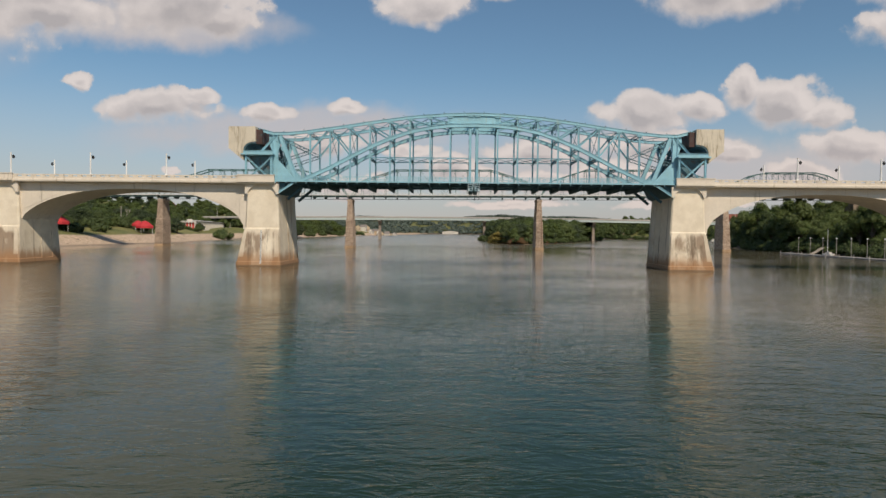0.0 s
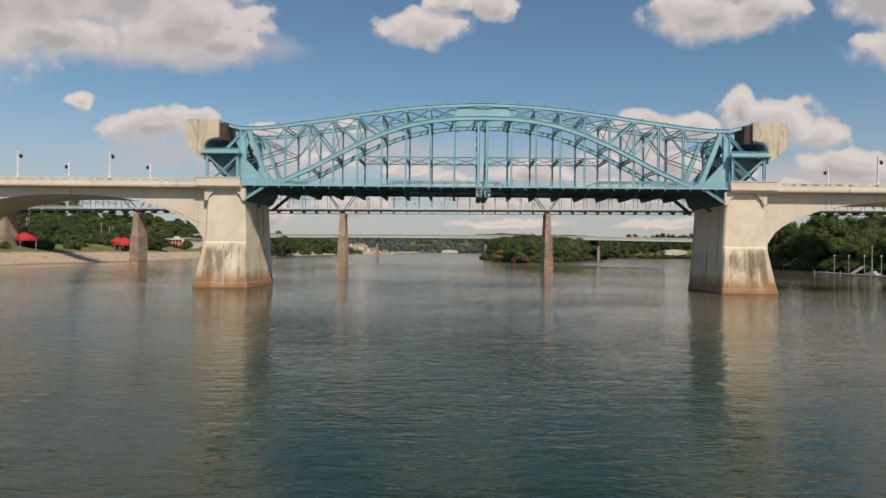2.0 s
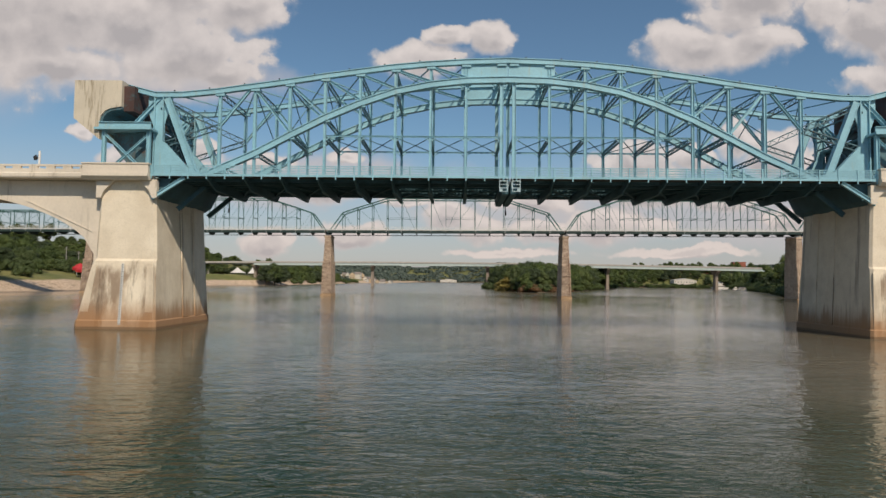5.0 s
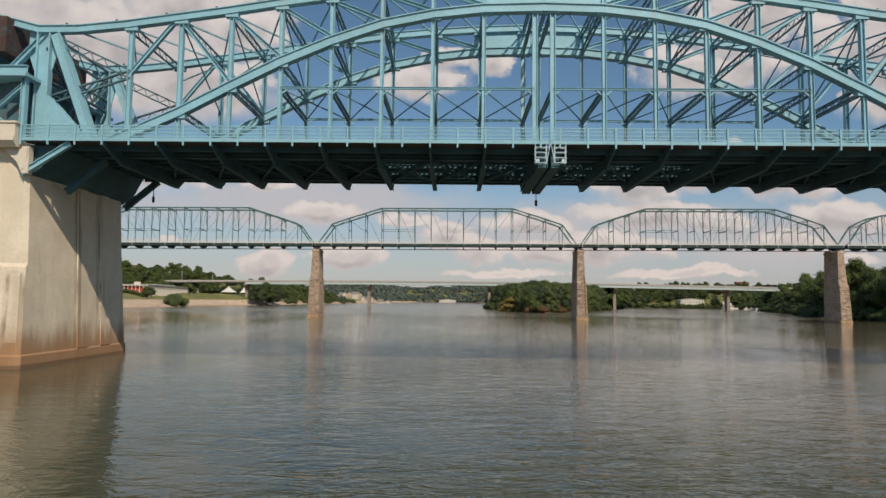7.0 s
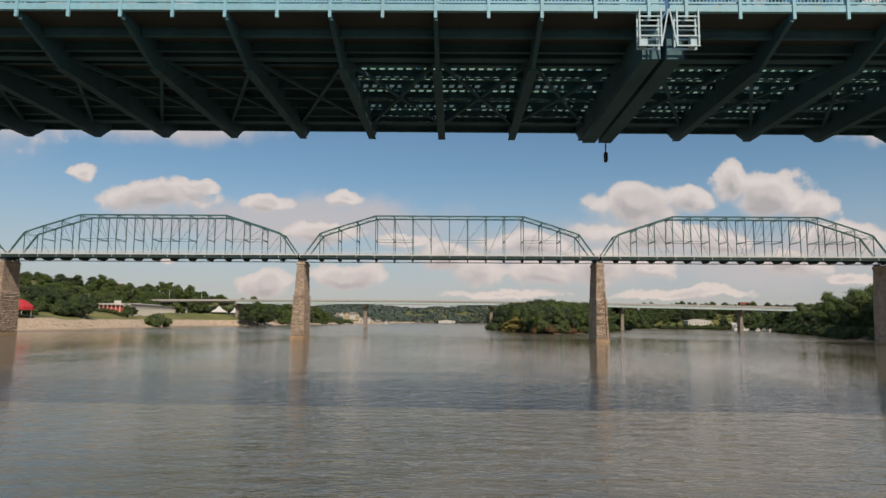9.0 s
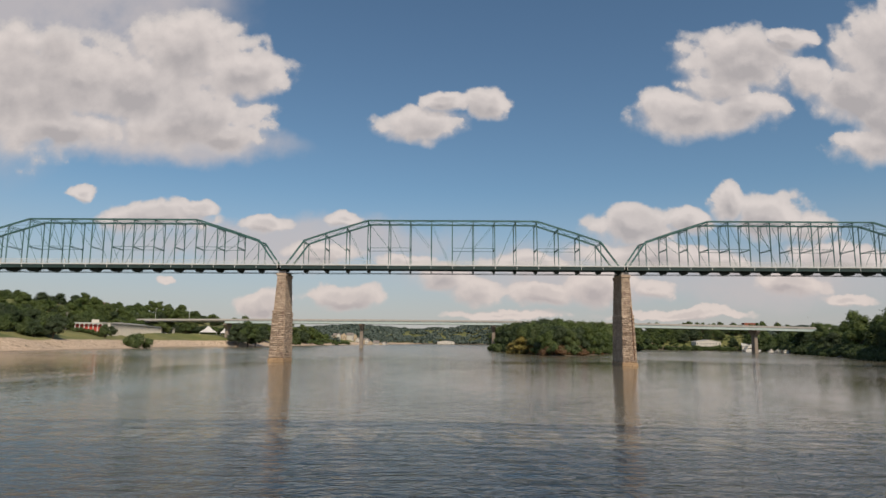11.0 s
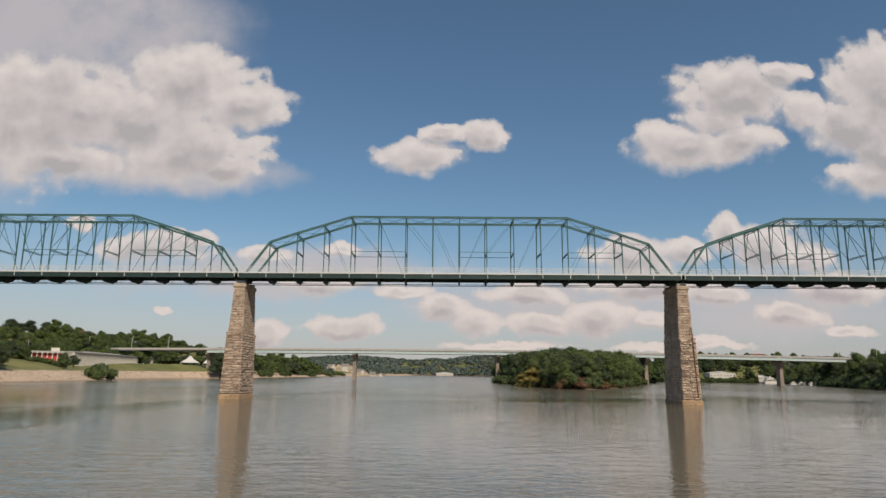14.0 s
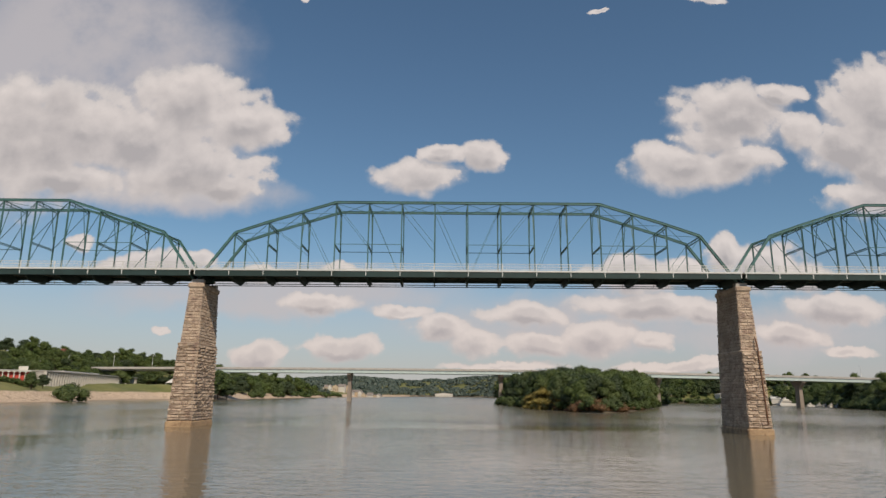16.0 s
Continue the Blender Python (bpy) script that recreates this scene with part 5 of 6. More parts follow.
def bank(side, y0, y1, d0, d1):
    def place(rng):
        y = rng.uniform(y0, y1)
        x = float(np.interp(y, BANK_Y, LEFT_X if side < 0 else RIGHT_X))
        return x + side * rng.uniform(d0, d1), y
    return place


# the wooded bank on the town side: a solid wall of leaves down to the water
grove(TREES, 80, bank(1, 150, 470, 4, 20), (0.8, 1.1), 6.5, 41)
grove(TREES, 110, bank(1, 140, 520, 20, 90), (1.1, 1.45), 8.5, 42)
grove(TREES[:2], 26, bank(1, 330, 480, 5, 24), (1.25, 1.55), 8.0, 48)
grove(SHRUBS[:1], 130, bank(1, 145, 480, -1.5, 5), (0.9, 1.5), 2.6, 43)
grove(TREES, 110, bank(1, 470, 1010, 5, 45), (1.1, 1.5), 8.0, 44)
grove(TREES, 80, bank(1, 470, 1010, 45, 170), (1.1, 1.5), 13.0, 45)
undergrowth("bank_scrub", "green scrub along the wooded bank", 260, bank(1, 475, 1000, -1.0, 6), (1.0, 1.9), 49)


def closing_bank(rng):
    return rng.uniform(150, 470), rng.uniform(1095, 1190)


grove(TREES, 110, closing_bank, (0.9, 1.3), 9.0, 46)


def behind_boathouses(rng):
    while True:
        x, y = bank(1, 1004, 1095, 3, 110)(rng)
        if y > 1042 or not 262 < x < 412:
            return x, y


grove(TREES, 45, lambda rng: (rng.uniform(300, 520), rng.uniform(1058, 1112)), (0.9, 1.2), 7.5, 59)
grove(TREES, 16, lambda rng: (rng.uniform(372, 425), rng.uniform(1030, 1080)), (0.8, 1.0), 7.0, 62)
undergrowth("boathouse_scrub", "low green scrub round the boathouses", 130, lambda rng: (rng.uniform(262, 412), rng.uniform(1012, 1056)), (0.35, 0.6), 63)
grove(TREES, 90, behind_boathouses, (0.8, 1.15), 7.0, 47)
undergrowth("marina_scrub", "green scrub round the marina bank", 110, bank(1, 1006, 1098, -1, 5), (1.0, 1.7), 50)
# the park side: single trees on the flat, woods on the slope behind
grove(TREES, 190, bank(-1, 250, 800, 72, 170), (1.05, 1.4), 8.5, 51, (0.68, 0.9))
grove(TREES, 150, bank(-1, 330, 1150, 130, 300), (1.15, 1.5), 12.0, 52, (0.68, 0.9))
grove(TREES[2:], 85, bank(-1, 230, 520, 36, 84), (0.55, 0.9), 7.5, 53)
undergrowth("park_scrub", "green scrub on the park slope", 150, bank(-1, 220, 500, 25, 62), (0.7, 1.5), 54)
grove(TREES, 80, bank(-1, 850, 1180, 8, 60), (1.0, 1.4), 8.0, 55)
grove(SHRUBS[:1], 30, bank(-1, 860, 1400, 4, 12), (1.0, 1.8), 5.0, 56)
plant(SHRUBS[0], -186.5, 556, 2.1)
plant(SHRUBS[0], -192.0, 560, 1.9)
plant(TREES[4], -207.5, 556, 0.85)
plant(TREES[0], -169, 727, 1.6)
plant(TREES[2], -176, 722, 1.6)
plant(TREES[2], -163.5, 731, 1.15)
plant(TREES[1], -199, 815, 1.35)


def park_edge(rng):
    y = rng.uniform(470, 562)
    return -4 - (0.68 - 0.1 * rng.random()) * (y - 157), y


def under_highway(rng):
    return rng.uniform(-246, -204), rng.uniform(814, 885)


grove(TREES[2:], 34, park_edge, (0.6, 0.95), 6.0, 57)
grove(TREES[2:], 26, under_highway, (0.55, 0.85), 6.0, 58)
grove(TREES, 22, lambda rng: (rng.uniform(-292, -236), rng.uniform(575, 640)), (0.6, 0.9), 6.5, 60)
grove(TREES[2:], 18, lambda rng: (rng.uniform(-278, -240), rng.uniform(782, 835)), (0.55, 0.85), 6.0, 64)
for i in range(9):
    plant(SHRUBS[0], -221.9 + 0.87 * (i - 4) * 2.1, 563.4 + 0.5 * (i - 4) * 2.1, 0.6 + 0.08 * (i % 3))
grove(TREES, 34, lambda rng: (rng.uniform(-300, -266), rng.uniform(620, 840)), (0.7, 1.0), 7.0, 61)
plant(TREES[0], -196, 770, 0.6)
plant(TREES[2], -213, 575, 0.6)


def far_woods():
    """Woods of the far plain and ridge, beyond counting: sprays of leaves over lumpy canopies."""
    rng = np.random.default_rng(7)
    v, f = [], []
    spots = []
    for y0, y1, count, size in ((1190, 1500, 1600, 2.4), (1500, 2100, 2600, 4.0), (2100, 3400, 4200, 7.5)):
        y = rng.uniform(y0, y1, count * 3)
        x = rng.uniform(-0.55, 0.62, count * 3) * y
        z = land_height(x, y)
        keep = (z > 1.2) & ~((x > -290) & (x < -90) & (y > 1300) & (y < 1560))
        for a, b, c in list(zip(x[keep], y[keep], z[keep]))[:count]:
            spots.append((a, b, c, size))
    for a, b, c, size in spots:
        r, h = size * rng.uniform(1.5, 2.6), rng.uniform(7, 13)
        for _ in range(22):
            d = rng.normal(size=3)
            d /= np.linalg.norm(d)
            d[2] = abs(d[2])
            p = np.array([a, b, c + h * 0.45]) + d * np.array([r, r, h * 0.55])
            s = size * rng.uniform(0.5, 0.9)
            e1 = np.cross(d, (0.3, 0.2, 1.0))
            e1 /= np.linalg.norm(e1) + 1e-6
            e2 = np.cross(d, e1)
            t = rng.uniform(0, 6.28)
            e1, e2 = e1 * math.cos(t) + e2 * math.sin(t), e2 * math.cos(t) - e1 * math.sin(t)
            k = len(v)
            v += [tuple(p - e1 * s), tuple(p - e2 * s * 0.8), tuple(p + e1 * s - d * s * 0.4), tuple(p + e2 * s * 0.8)]
            f += [(k, k + 1, k + 2, k + 3)]
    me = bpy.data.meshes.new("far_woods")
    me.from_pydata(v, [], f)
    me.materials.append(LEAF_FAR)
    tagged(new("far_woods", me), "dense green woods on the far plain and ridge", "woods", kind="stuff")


far_woods()


# ---- buildings and small things on the banks ----


def gable_house(name, x, y, w, d, h, roof_h, turn, wall, roof, label, windows=3, storeys=2, level=None):
    z = float(land_height(np.array(x), np.array(y))) if level is None else level
    ho = thing(name, pose(x, y, z - 0.2, 0, 0, turn), label, "house", "houses on the far bank")
    part("wall", Shape().prism([(-w / 2, -d / 2, -2), (w / 2, -d / 2, -2), (w / 2, -d / 2, h), (0, -d / 2, h + roof_h * 0.96), (-w / 2, -d / 2, h)], (0, d, 0)), wall, ho)
    ro = Shape()
    for sg in (-1, 1):
        ro.prism([(sg * (w / 2 + 0.5), -d / 2 - 0.5, h - 0.3), (0, -d / 2 - 0.5, h + roof_h), (0, -d / 2 - 0.5, h + roof_h + 0.3), (sg * (w / 2 + 0.5), -d / 2 - 0.5, h)], (0, d + 1, 0))
    part("roof", ro, roof, ho)
    for i in range(windows):
        for k in range(storeys):
            cx = -w / 2 + (i + 0.5) * w / windows
            zz = 1.0 + k * 2.9
            win = part("window", Shape().box(cx - 0.6, cx + 0.6, -d / 2 - 0.06, -d / 2 + 0.1, zz, zz + 1.4), WINDOW, ho)
            part("window_frame", Shape().box(cx - 0.72, cx + 0.72, -d / 2 - 0.10, -d / 2 - 0.02, zz - 0.16, zz - 0.02), WALL_WHITE, win)
    return ho


rnd = random.Random(8)
for i in range(13):
    gable_house("townhouse", -224 + i * 9.3 + rnd.uniform(-2, 2), 1530 + rnd.uniform(-25, 25), rnd.uniform(8, 11), rnd.uniform(10, 16), rnd.uniform(6, 11), rnd.uniform(3.5, 5.5), (90 if i % 3 == 1 else 0) + rnd.uniform(-12, 12), WALL_TAN if i % 2 else WALL_WHITE, ROOF_GREY, "cream gabled townhouse above the far river bank")
gable_house("river_house", 30, 2705, 66, 20, 10, 3.5, 2, WALL_WHITE, ROOF_GREY, "long low white building on the far shore", 12, 2)
gable_house("boathouse", 357, 1031, 34, 14, 4.5, 2.2, 4, WALL_WHITE, ROOF_WHITE, "long white boathouse with a pale metal roof", 8, 1)
gable_house("boathouse", 282, 1057, 20, 10, 3.6, 1.8, -3, WALL_TAN, ROOF_WHITE, "small tan boathouse with a pale metal roof", 4, 1)
gable_house("boathouse", 399, 1007, 13, 10, 4.0, 3.0, 70, WALL_WHITE, ROOF_WHITE, "white gabled boathouse beside the marina", 3, 1)
gable_house("white_house", -268, 330, 14, 11, 7, 3.0, 20, WALL_WHITE, ROOF_GREY, "white house among trees on the slope", 4, 2)
gable_house("white_house", -330, 420, 12, 10, 6, 3.0, 10, WALL_WHITE, ROOF_GREY, "white house among trees on the slope", 3, 2)
gable_house("brick_house", -345, 813, 12, 20, 10, 4.0, 80, WALL_BRICK, material("rust_red_roof", (0.20, 0.065, 0.045), 0.8), "red-roofed brick building among hilltop trees", 6, 3, 27.5)


def brick_block(name, x0, x1, y, z, h, storeys, label):
    b = thing(name, pose((x0 + x1) / 2, y, z), label, "building", "far brick buildings")
    w = (x1 - x0) / 2
    part("wall", Shape().box(-w, w, 0, 18, -6, h), WALL_BRICK, b)
    part("roof", Shape().box(-w - 0.6, w + 0.6, -0.6, 18.6, h, h + 0.7), WALL_BRICK, b)
    n = int(w * 2 / 5)
    for i in range(n):
        for k in range(storeys):
            cx = -w + (i + 0.5) * 2 * w / n
            part("window", Shape().box(cx - 0.9, cx + 0.9, -0.08, 0.2, 1.2 + k * 3.4, 3.0 + k * 3.4), WINDOW, b)


RED_Z = float(land_height(np.array(470.0), np.array(1250.0)))
brick_block("brick_hall", 440, 508, 1250, RED_Z, 14, 3, "long low red brick building behind the trees")


TALL_Z = float(land_height(np.array(950.0), np.array(2140.0)))
brick_block("brick_tower", 931, 970, 2140, TALL_Z, 77.0 - TALL_Z, 13, "tall red brick building far beyond the highway bridge")


def arcade_building():
    x, y, z = -223.4, 566.0, 10.6
    b = thing("arcade_building", pose(x, y, z, 0, 0, 30), "low white arcaded building with red walls behind its arches", "building")
    n, w, h = 6, 15.0, 5.0
    part("back_wall", Shape().box(-w / 2, w / 2, 1.6, 9.0, -5, h - 0.6), material("red_back_wall", (0.50, 0.07, 0.05), 0.8), b)
    part("roof", Shape().box(-w / 2 - 0.4, w / 2 + 0.4, -0.4, 9.4, h - 0.35, h), ROOF_WHITE, b)
    part("roof_house", Shape().box(1.6, 5.8, 2.0, 5.0, h, h + 2.0), WALL_WHITE, b)
    for i in range(n + 1):
        px = -w / 2 + i * w / n
        part("column", Shape().box(px - 0.3, px + 0.3, -0.2, 0.25, -5, h - 2.0), WALL_WHITE, b)
        if i < n:
            ring = [(px + w / n * (0.5 - 0.5 * math.cos(a)), -0.15, h - 2.0 + 1.15 * math.sin(a)) for a in np.linspace(0, math.pi, 9)]
            part("arch", Shape().prism(ring + [(px + w / n, -0.15, h - 0.35), (px, -0.15, h - 0.35)], (0, 0.35, 0)), WALL_WHITE, b)


arcade_building()


def colonnade_building():
    """Long low hall beside the river, with close white fins."""
    a, c = Vector((-251.0, 770.0)), Vector((-229.0, 604.0))
    z = 9.8
    L = (c - a).length
    turn = math.degrees(math.atan2(c.y - a.y, c.x - a.x))
    b = thing("colonnade_hall", pose(a.x, a.y, z, 0, 0, turn), "long low grey hall with a row of pale upright fins", "building")
    part("wall", Shape().box(0, L, -14, -1.2, -5, 6.2), SLAB, b)
    part("roof", Shape().box(-0.5, L + 0.5, -15, 0.6, 6.2, 6.8), SLAB, b)
    part("roof_house", Shape().box(70, 130, -13, -5, 6.8, 7.7), ROOF_WHITE, b)
    part("glazing", Shape().box(1, L - 1, -1.2, -1.12, 0.3, 5.8), WINDOW, b)
    n = 46
    for i in range(n + 1):
        px = i * L / n
        part("fin", Shape().box(px - 0.35, px + 0.35, -1.2, 0.4, -5, 6.2), WALL_WHITE, b)


colonnade_building()


def canopy(x, y, r, h, label):
    z = float(land_height(np.array(x), np.array(y)))
    c = thing("market_umbrella", pose(x, y, z), label, "canopy", "red canopies on the park side")
    n = 8
    ring = [(r * math.cos(2 * math.pi * k / n), r * math.sin(2 * math.pi * k / n)) for k in range(n)]
    part("canopy_top", Shape().loft([[(a * 1.0, b * 1.0, h - 1.4) for a, b in ring], [(a, b, h) for a, b in ring], [(a * 0.45, b * 0.45, h + r * 0.45) for a, b in ring], [(a * 0.04, b * 0.04, h + r * 0.62) for a, b in ring]]), ROOF_RED, c)
    for a, b in ring[::2]:
        part("pole", Shape().tube([(a * 0.9, b * 0.9, -1), (a * 0.9, b * 0.9, h)], [0.08, 0.08], 6), POLE, c)


canopy(-203, 345, 5.2, 4.6, "large bright red fabric canopy on poles")
canopy(-212, 352, 3.4, 3.8, "small bright red fabric canopy on poles")
canopy(-193, 422, 5.6, 4.6, "large bright red fabric canopy on poles")
canopy(-201, 430, 4.0, 4.2, "small bright red fabric canopy on poles")


def tent(x, y, w, h):
    z = float(land_height(np.array(x), np.array(y)))
    t = thing("white_tent", pose(x, y, z, 0, 0, 20), "white peaked event tent on the grass", "tent", "white tents")
    part("canvas", Shape().loft([[(-w, -w, 2.2), (w, -w, 2.2), (w, w, 2.2), (-w, w, 2.2)], [(-w * 0.45, -w * 0.45, 2.2 + h * 0.45), (w * 0.45, -w * 0.45, 2.2 + h * 0.45), (w * 0.45, w * 0.45, 2.2 + h * 0.45), (-w * 0.45, w * 0.45, 2.2 + h * 0.45)], [(-0.1, -0.1, 2.2 + h), (0.1, -0.1, 2.2 + h), (0.1, 0.1, 2.2 + h), (-0.1, 0.1, 2.2 + h)]]), ROOF_WHITE, t)
    for a in (-w, w):
        for c in (-w, w):
            part("pole", Shape().tube([(a * 0.97, c * 0.97, -1), (a * 0.97, c * 0.97, 2.3)], [0.1, 0.1], 6), POLE, t)


tent(-226, 790, 8.0, 6.4)
tent(-211, 796, 5.0, 6.8)
tent(-203, 801, 4.5, 7.0)


def utility_pole():
    p = thing("utility_pole", pose(-300, 500, float(land_height(np.array(-300.0), np.array(500.0)))), "weathered grey utility pole with cross arms", "utility pole", "utility poles")
    part("pole", Shape().tube([(0, 0, -2), (0, 0, 14)], [0.24, 0.15], 8), SLAB, p)
    for z in (12.4, 13.4):
        part("cross_arm", Shape().box(-1.3, 1.3, -0.07, 0.07, z, z + 0.14), TIMBER, p)
    return p


POLE_MODEL = utility_pole()
for x, y in ((-262, 545), (-268, 620), (-232, 470), (-238, 400), (-228, 340), (-290, 700), (-252, 520)):
    copy_thing(POLE_MODEL, pose(x, y, float(land_height(np.array(x), np.array(y))), 0, 0, 30))


def highway_lamp():
    p = thing("highway_lamp", pose(-395, FAR_Y - 8.6, 20.0, 0, 0, 90), "slim grey highway lamp with a single arm", "street lamp", "lamps along the highway bridge")
    part("pole", Shape().tube([(0, 0, 0), (0, 0, 9.5)], [0.16, 0.1], 8), POLE, p)
    part("arm", Shape().tube([(0, 0, 9.4), (1.0, 0, 9.8), (2.4, 0, 9.9)], [0.08, 0.07, 0.06], 6), POLE, p)
    part("lamp_head", Shape().box(2.2, 3.1, -0.18, 0.18, 9.78, 9.95), SLAB, p)
    return p


LAMP_MODEL = highway_lamp()
for x in (-360, -320, -290, -255, -225, 330, 362, 392, 424):
    z = float(np.interp(x, [-520, -420, -320, -222, 44, 288, 520], [16.5, 18.4, 20.3, 22.2, 23.4, 21.9, 18.4])) + 1.6
    copy_thing(LAMP_MODEL, pose(x, FAR_Y - 8.6, z, 0, 0, 90))


# ---- the floating dock on the wooded bank ----
def dock():
    d = thing("floating_dock", pose(154.0, 222.0, 0, 0, 0, 86), "low pale floating dock with white posts along the bank", "dock")
    L = 84.0
    part("float", Shape().box(0, L, -1.4, 1.4, -0.3, 0.25), SLAB, d)
    part("planking", Shape().box(-0.2, L + 0.2, -1.6, 1.6, 0.25, 0.55), SLAB, d)
    for i in range(9):
        part("pile", Shape().tube([(i * 10.2 + 1, 1.9, -3), (i * 10.2 + 1, 1.9, 1.4)], [0.16, 0.15], 8), SLAB, d)
    part("gangway", Shape().bar((60, -1.4, 0.6), (66, -9, 3.4), 1.6, 0.2), TIMBER, d)


dock()


def dock_lamp():
    p = thing("dock_lamp", pose(159.2, 215.0, 1.0), "grey lamp post with a pale globe beside the dock", "street lamp", "lamps beside the dock")
    part("pole", Shape().tube([(0, 0, -1), (0, 0, 6.2)], [0.11, 0.08], 8), SLAB, p)
    rings = [[(0.32 * math.sin(a) * math.cos(b), 0.32 * math.sin(a) * math.sin(b), 6.5 - 0.32 * math.cos(a)) for b in np.linspace(0, 2 * math.pi, 9)[:-1]] for a in np.linspace(0.2, 2.9, 6)]
    part("globe", Shape().loft(rings), POLE, p)
    return p


DOCK_LAMP = dock_lamp()
for i in range(8):
    y = 226 + i * 11.0
    copy_thing(DOCK_LAMP, pose(154 + 6 + 0.07 * (y - 226), y, 1.0))
part_mast = thing("boat_mast", pose(158.5, 268.0, 0.4), "small white sailing boat with a bare mast at the dock", "boat")
part("hull", Shape().loft([[(x * k, y * k + oy, z) for x, y in ((-0.9, -3.2), (0.9, -3.2), (1.2, 0), (0.0, 4.2), (-1.2, 0))] for k, oy, z in ((0.6, 0, -0.6), (0.95, 0, 0.2), (1.0, 0, 0.9))]), ROOF_WHITE, part_mast)
part("cabin", Shape().box(-0.6, 0.6, -1.6, 0.9, 0.9, 1.5), WALL_WHITE, part_mast)
part("mast", Shape().tube([(0, 0.4, 0.9), (0, 0.4, 11.0)], [0.11, 0.07], 8), POLE, part_mast)


def motor_yacht(x, y, turn, k, label):
    b = thing("motor_yacht", pose(x, y, 0, 0, 0, turn), label, "boat", "moored boats")
    hull = [(-13, -2.6), (-13, 2.6), (3, 2.9), (9, 1.9), (13, 0.0), (9, -1.9), (3, -2.9)]
    part("hull", Shape().loft([[(a * k * q, c * k * q, z * k) for a, c in hull] for q, z in ((0.86, -0.6), (0.95, 0.6), (1.0, 2.4))]), ROOF_WHITE, b)
    part("deck_house", Shape().box(-10 * k, 4 * k, -2.1 * k, 2.1 * k, 2.4 * k, 4.7 * k), WALL_WHITE, b)
    part("window_band", Shape().box(-9.5 * k, 3.6 * k, -2.16 * k, 2.16 * k, 3.3 * k, 4.1 * k), WINDOW, b)
    part("upper_deck", Shape().box(-8 * k, 1 * k, -1.9 * k, 1.9 * k, 4.9 * k, 6.6 * k), WALL_WHITE, b)
    part("funnel", Shape().box(-4 * k, -2 * k, -0.6 * k, 0.6 * k, 6.6 * k, 8.2 * k), ROOF_WHITE, b)
    part("mast", Shape().tube([(-1 * k, 0, 6.5 * k), (-1 * k, 0, 10 * k)], [0.12, 0.06], 6), POLE, b)


motor_yacht(356, 900, 20, 1.0, "white two-deck motor yacht moored off the marina")
for i, (x, y) in enumerate(((372, 860), (366, 835), (358, 812), (350, 790), (342, 768))):
    motor_yacht(x - 14, y, 10 + i * 7, 0.4, "small white cabin boat moored by the wooded bank")


# ---- small things on the bascule bridge ----
def hanging_light(x, y, top, drop, label):
    h = thing("navigation_light", BASCULE @ pose(x, y, top), label, "lamp", "hanging navigation lights")
    part("rod", Shape().tube([(0, 0, 0.4), (0, 0, -drop)], [0.045, 0.045], 6), BLACK, h)
    part("lantern", Shape().tube([(0, 0, -drop - 0.7), (0, 0, -drop - 0.6), (0, 0, -drop - 0.1), (0, 0, -drop)], [0.09, 0.14, 0.14, 0.06], 8), BLACK, h)


hanging_light(-41.0, 14.6, 18.7, 1.5, "dark navigation lantern hanging on a rod below the bridge")
hanging_light(0.55, 14.8, 18.3, 1.1, "dark navigation lantern hanging on a rod below the bridge")


def gauge_board():
    """A white water-level board with dark marks, fixed to the pier's sloping front."""
    g = thing("depth_gauge", BASCULE @ pose(-49.5, 0, 0), "white water-level board with dark marks on the pier", "gauge")
    a, b = Vector((0, -0.12, 0.6)), Vector((0, 0.42, 8.4))
    part("board", Shape().bar(a, b, 0.34, 0.08, up=(0, -1, 0)), RAIL_WHITE, g)
    for i in range(26):
        p = a.lerp(b, (i + 0.5) / 26)
        part("mark", Shape().box(-0.13, 0.05 if i % 2 else 0.13, p.y - 0.07, p.y - 0.02, p.z - 0.045, p.z + 0.045), BLACK, g)


gauge_board()


# ---- the stones of the old bridge's piers ----
def stone_block(seed):
    """One rock-faced block: its face bulges unevenly in front of a narrow joint."""
    rng = random.Random(seed)
    a = [(-0.5, -0.5), (0.5, -0.5), (0.5, 0.5), (-0.5, 0.5)]
    back = [(u * 0.985, v * 0.93, -0.12) for u, v in a]
    face = [(u * 0.985, v * 0.92, 0.05) for u, v in a]
    bulge = [(u * rng.uniform(0.6, 0.9), v * rng.uniform(0.4, 0.8), rng.uniform(0.10, 0.40)) for u, v in a]
    return Shape().loft([back, face, bulge])


BLOCKS = [stone_block(70 + i).mesh("stone", STONE) for i in range(6)]


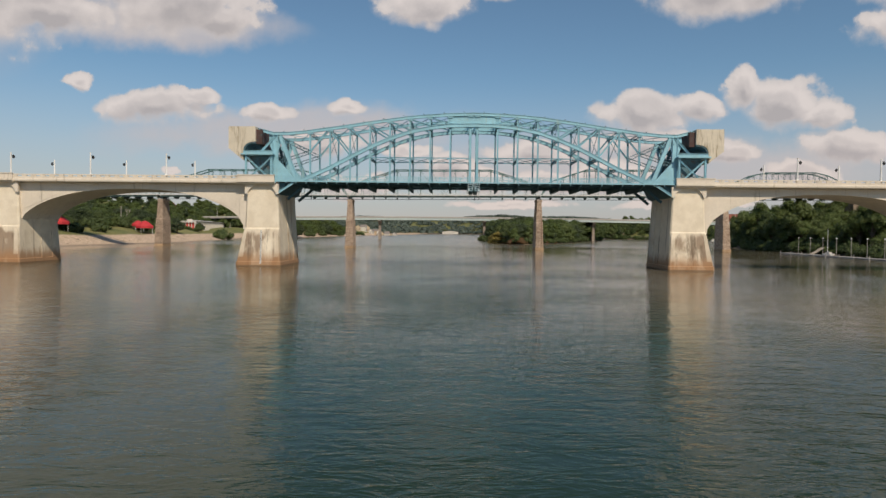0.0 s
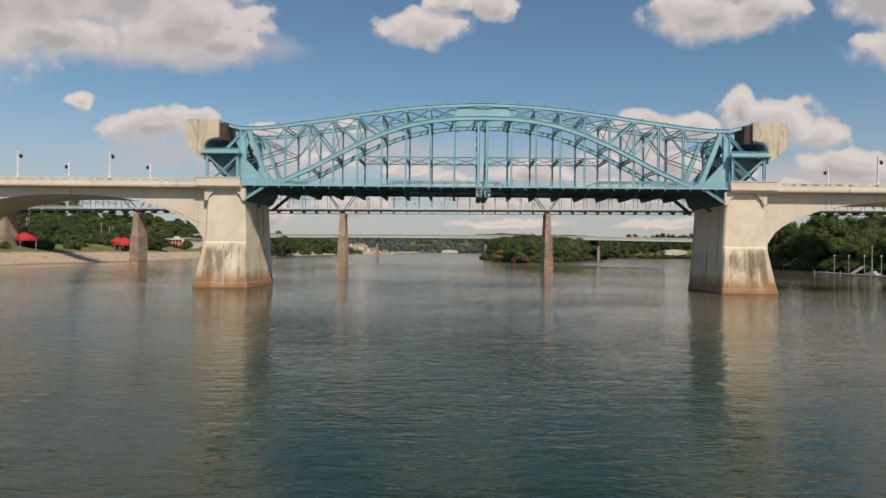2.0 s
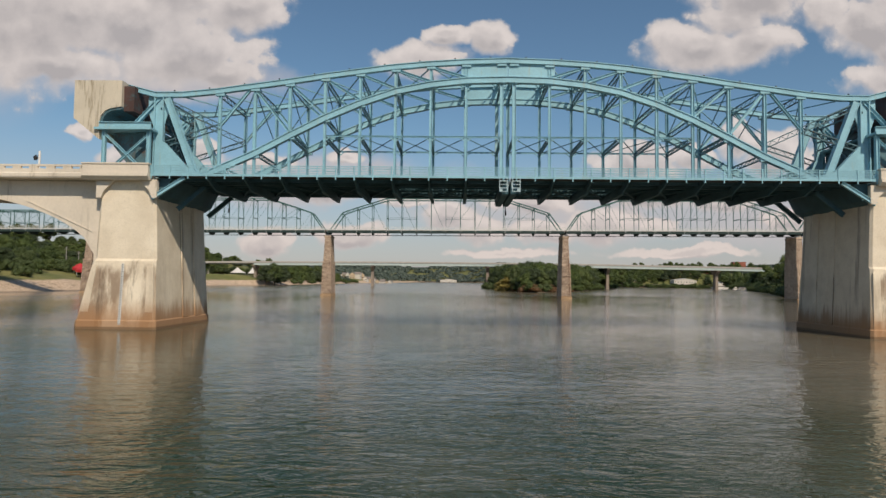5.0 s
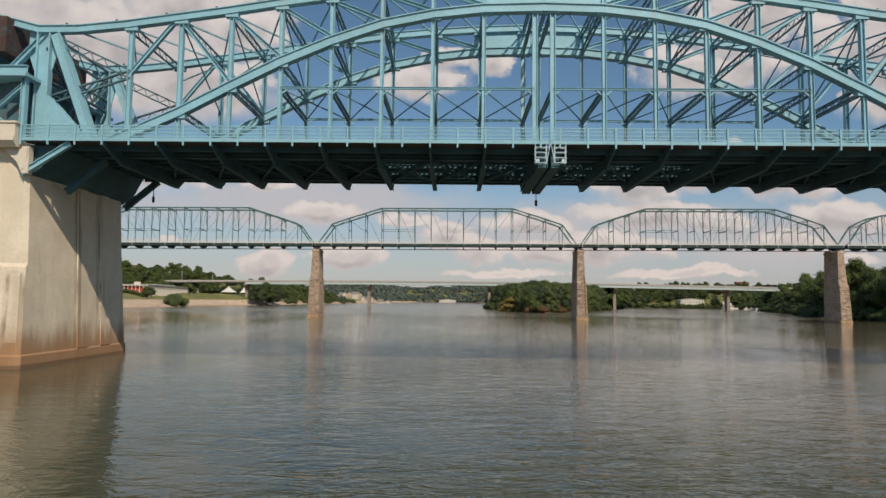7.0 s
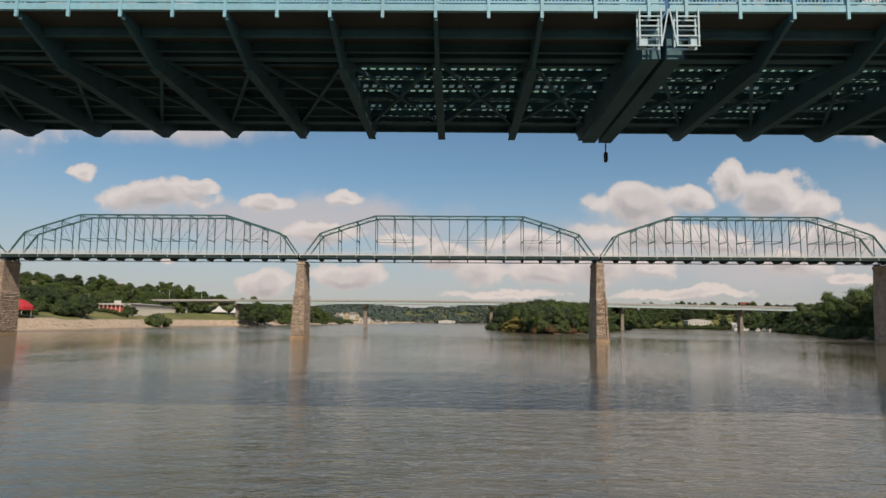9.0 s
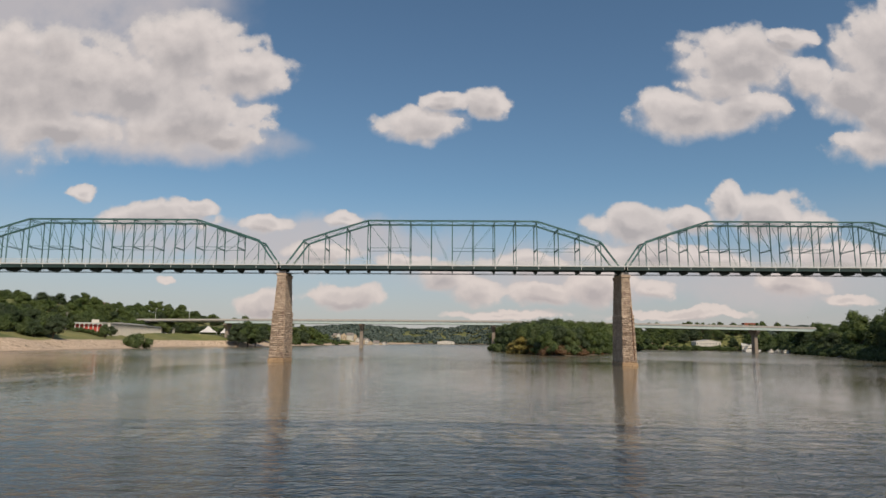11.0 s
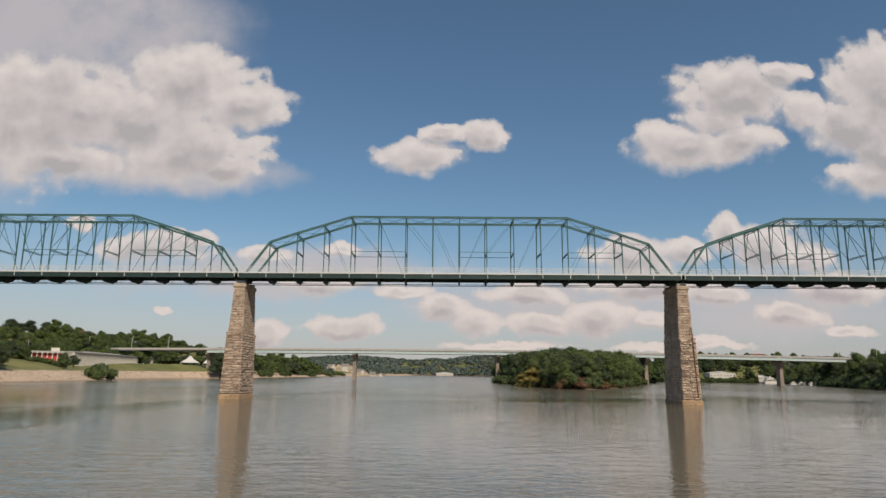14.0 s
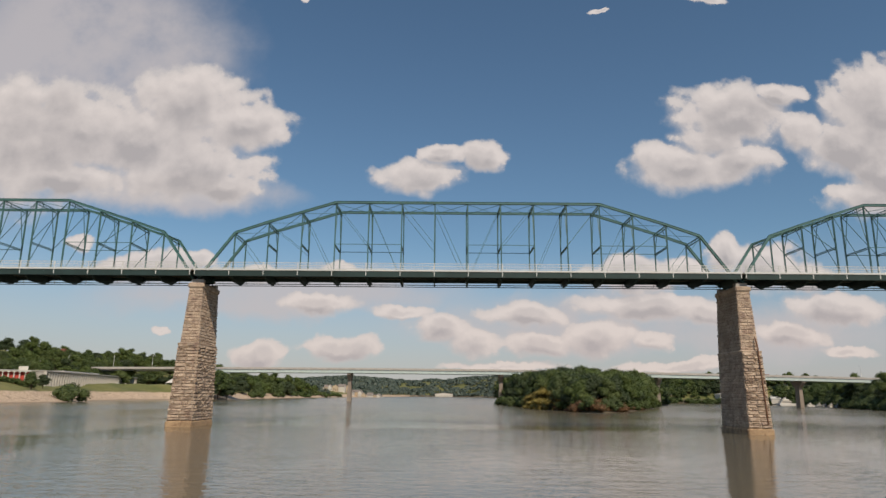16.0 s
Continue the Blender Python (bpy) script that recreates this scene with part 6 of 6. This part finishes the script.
def pier_faces(side, top):
    """Courses of a pier as (centre, along, out, length, height, face, level): the front and the side towards the middle of the river."""
    rng = random.Random(90 + int(side))
    out = []
    for z0, z1, foot, head, n in ((1.05, LEDGE_Z - 0.3, PIER_FOOT, PIER_LEDGE, 23), (LEDGE_Z + 0.12, top, PIER_NECK, PIER_HEAD, 18)):
        cuts_z = [z0]
        for c in range(n):
            cuts_z.append(cuts_z[-1] + rng.uniform(0.75, 1.25))
        for c in range(n):
            za, zb = (z0 + (z1 - z0) * (q - z0) / (cuts_z[-1] - z0) for q in cuts_z[c:c + 2])
            z, ch = (za + zb) / 2, zb - za
            hw, fy, by = (a + (b - a) * (z - z0) / (z1 - z0) for a, b in zip(foot, head))
            for face in ("front", "side"):
                length = 2 * hw if face == "front" else by - fy
                count = (2 + c % 2) if face == "front" else 7
                cuts = [0.0] + [(i + (0.5 if c % 2 else 0.0) + rng.uniform(-0.2, 0.2)) / count for i in range(1 if not c % 2 else 0, count) if i or c % 2] + [1.0]
                cuts = sorted(min(1.0, max(0.0, q)) for q in cuts)
                for a, b in zip(cuts[:-1], cuts[1:]):
                    if b - a < 0.02:
                        continue
                    m = (a + b) / 2
                    if face == "front":
                        out.append(((-hw + m * length, fy, z), Vector((1, 0, 0)), Vector((0, -1, 0)), (b - a) * length, ch, face, z))
                    else:
                        out.append(((side * hw, fy + m * length, z), Vector((0, side, 0)), Vector((side, 0, 0)), (b - a) * length, ch, face, z))
    return out


for pier, px in zip(stone_piers, list(PIERS_X) + [-208.0]):
    side = 1 if px < 0 else -1
    rest, near, made = Shape(), abs(px) < 60, 0
    rng = random.Random(int(px))
    for place, along, outward, length, height, face, z in pier_faces(side, pier_top(px)):
        m = Matrix.Identity(4)
        m.col[0][:3], m.col[1][:3], m.col[2][:3], m.col[3][:3] = along * length, Vector((0, 0, 1)) * height, outward * (0.35 if z > 13.8 else (0.9 if px < 0 or face == "front" else 0.3)), place
        if near and made < 300 and (face == "front" or z < 13):
            ob = new("stone", BLOCKS[rng.randrange(6)])
            ob.parent, ob.matrix_local = pier, m
            made += 1
        else:
            src = stone_block(rng.randrange(1000))
            rest.add([m @ Vector(p) for p in src.v], src.f)
    tagged(part("stone_course", rest, STONE, pier, "rough buff limestone courses"), kind="stuff")
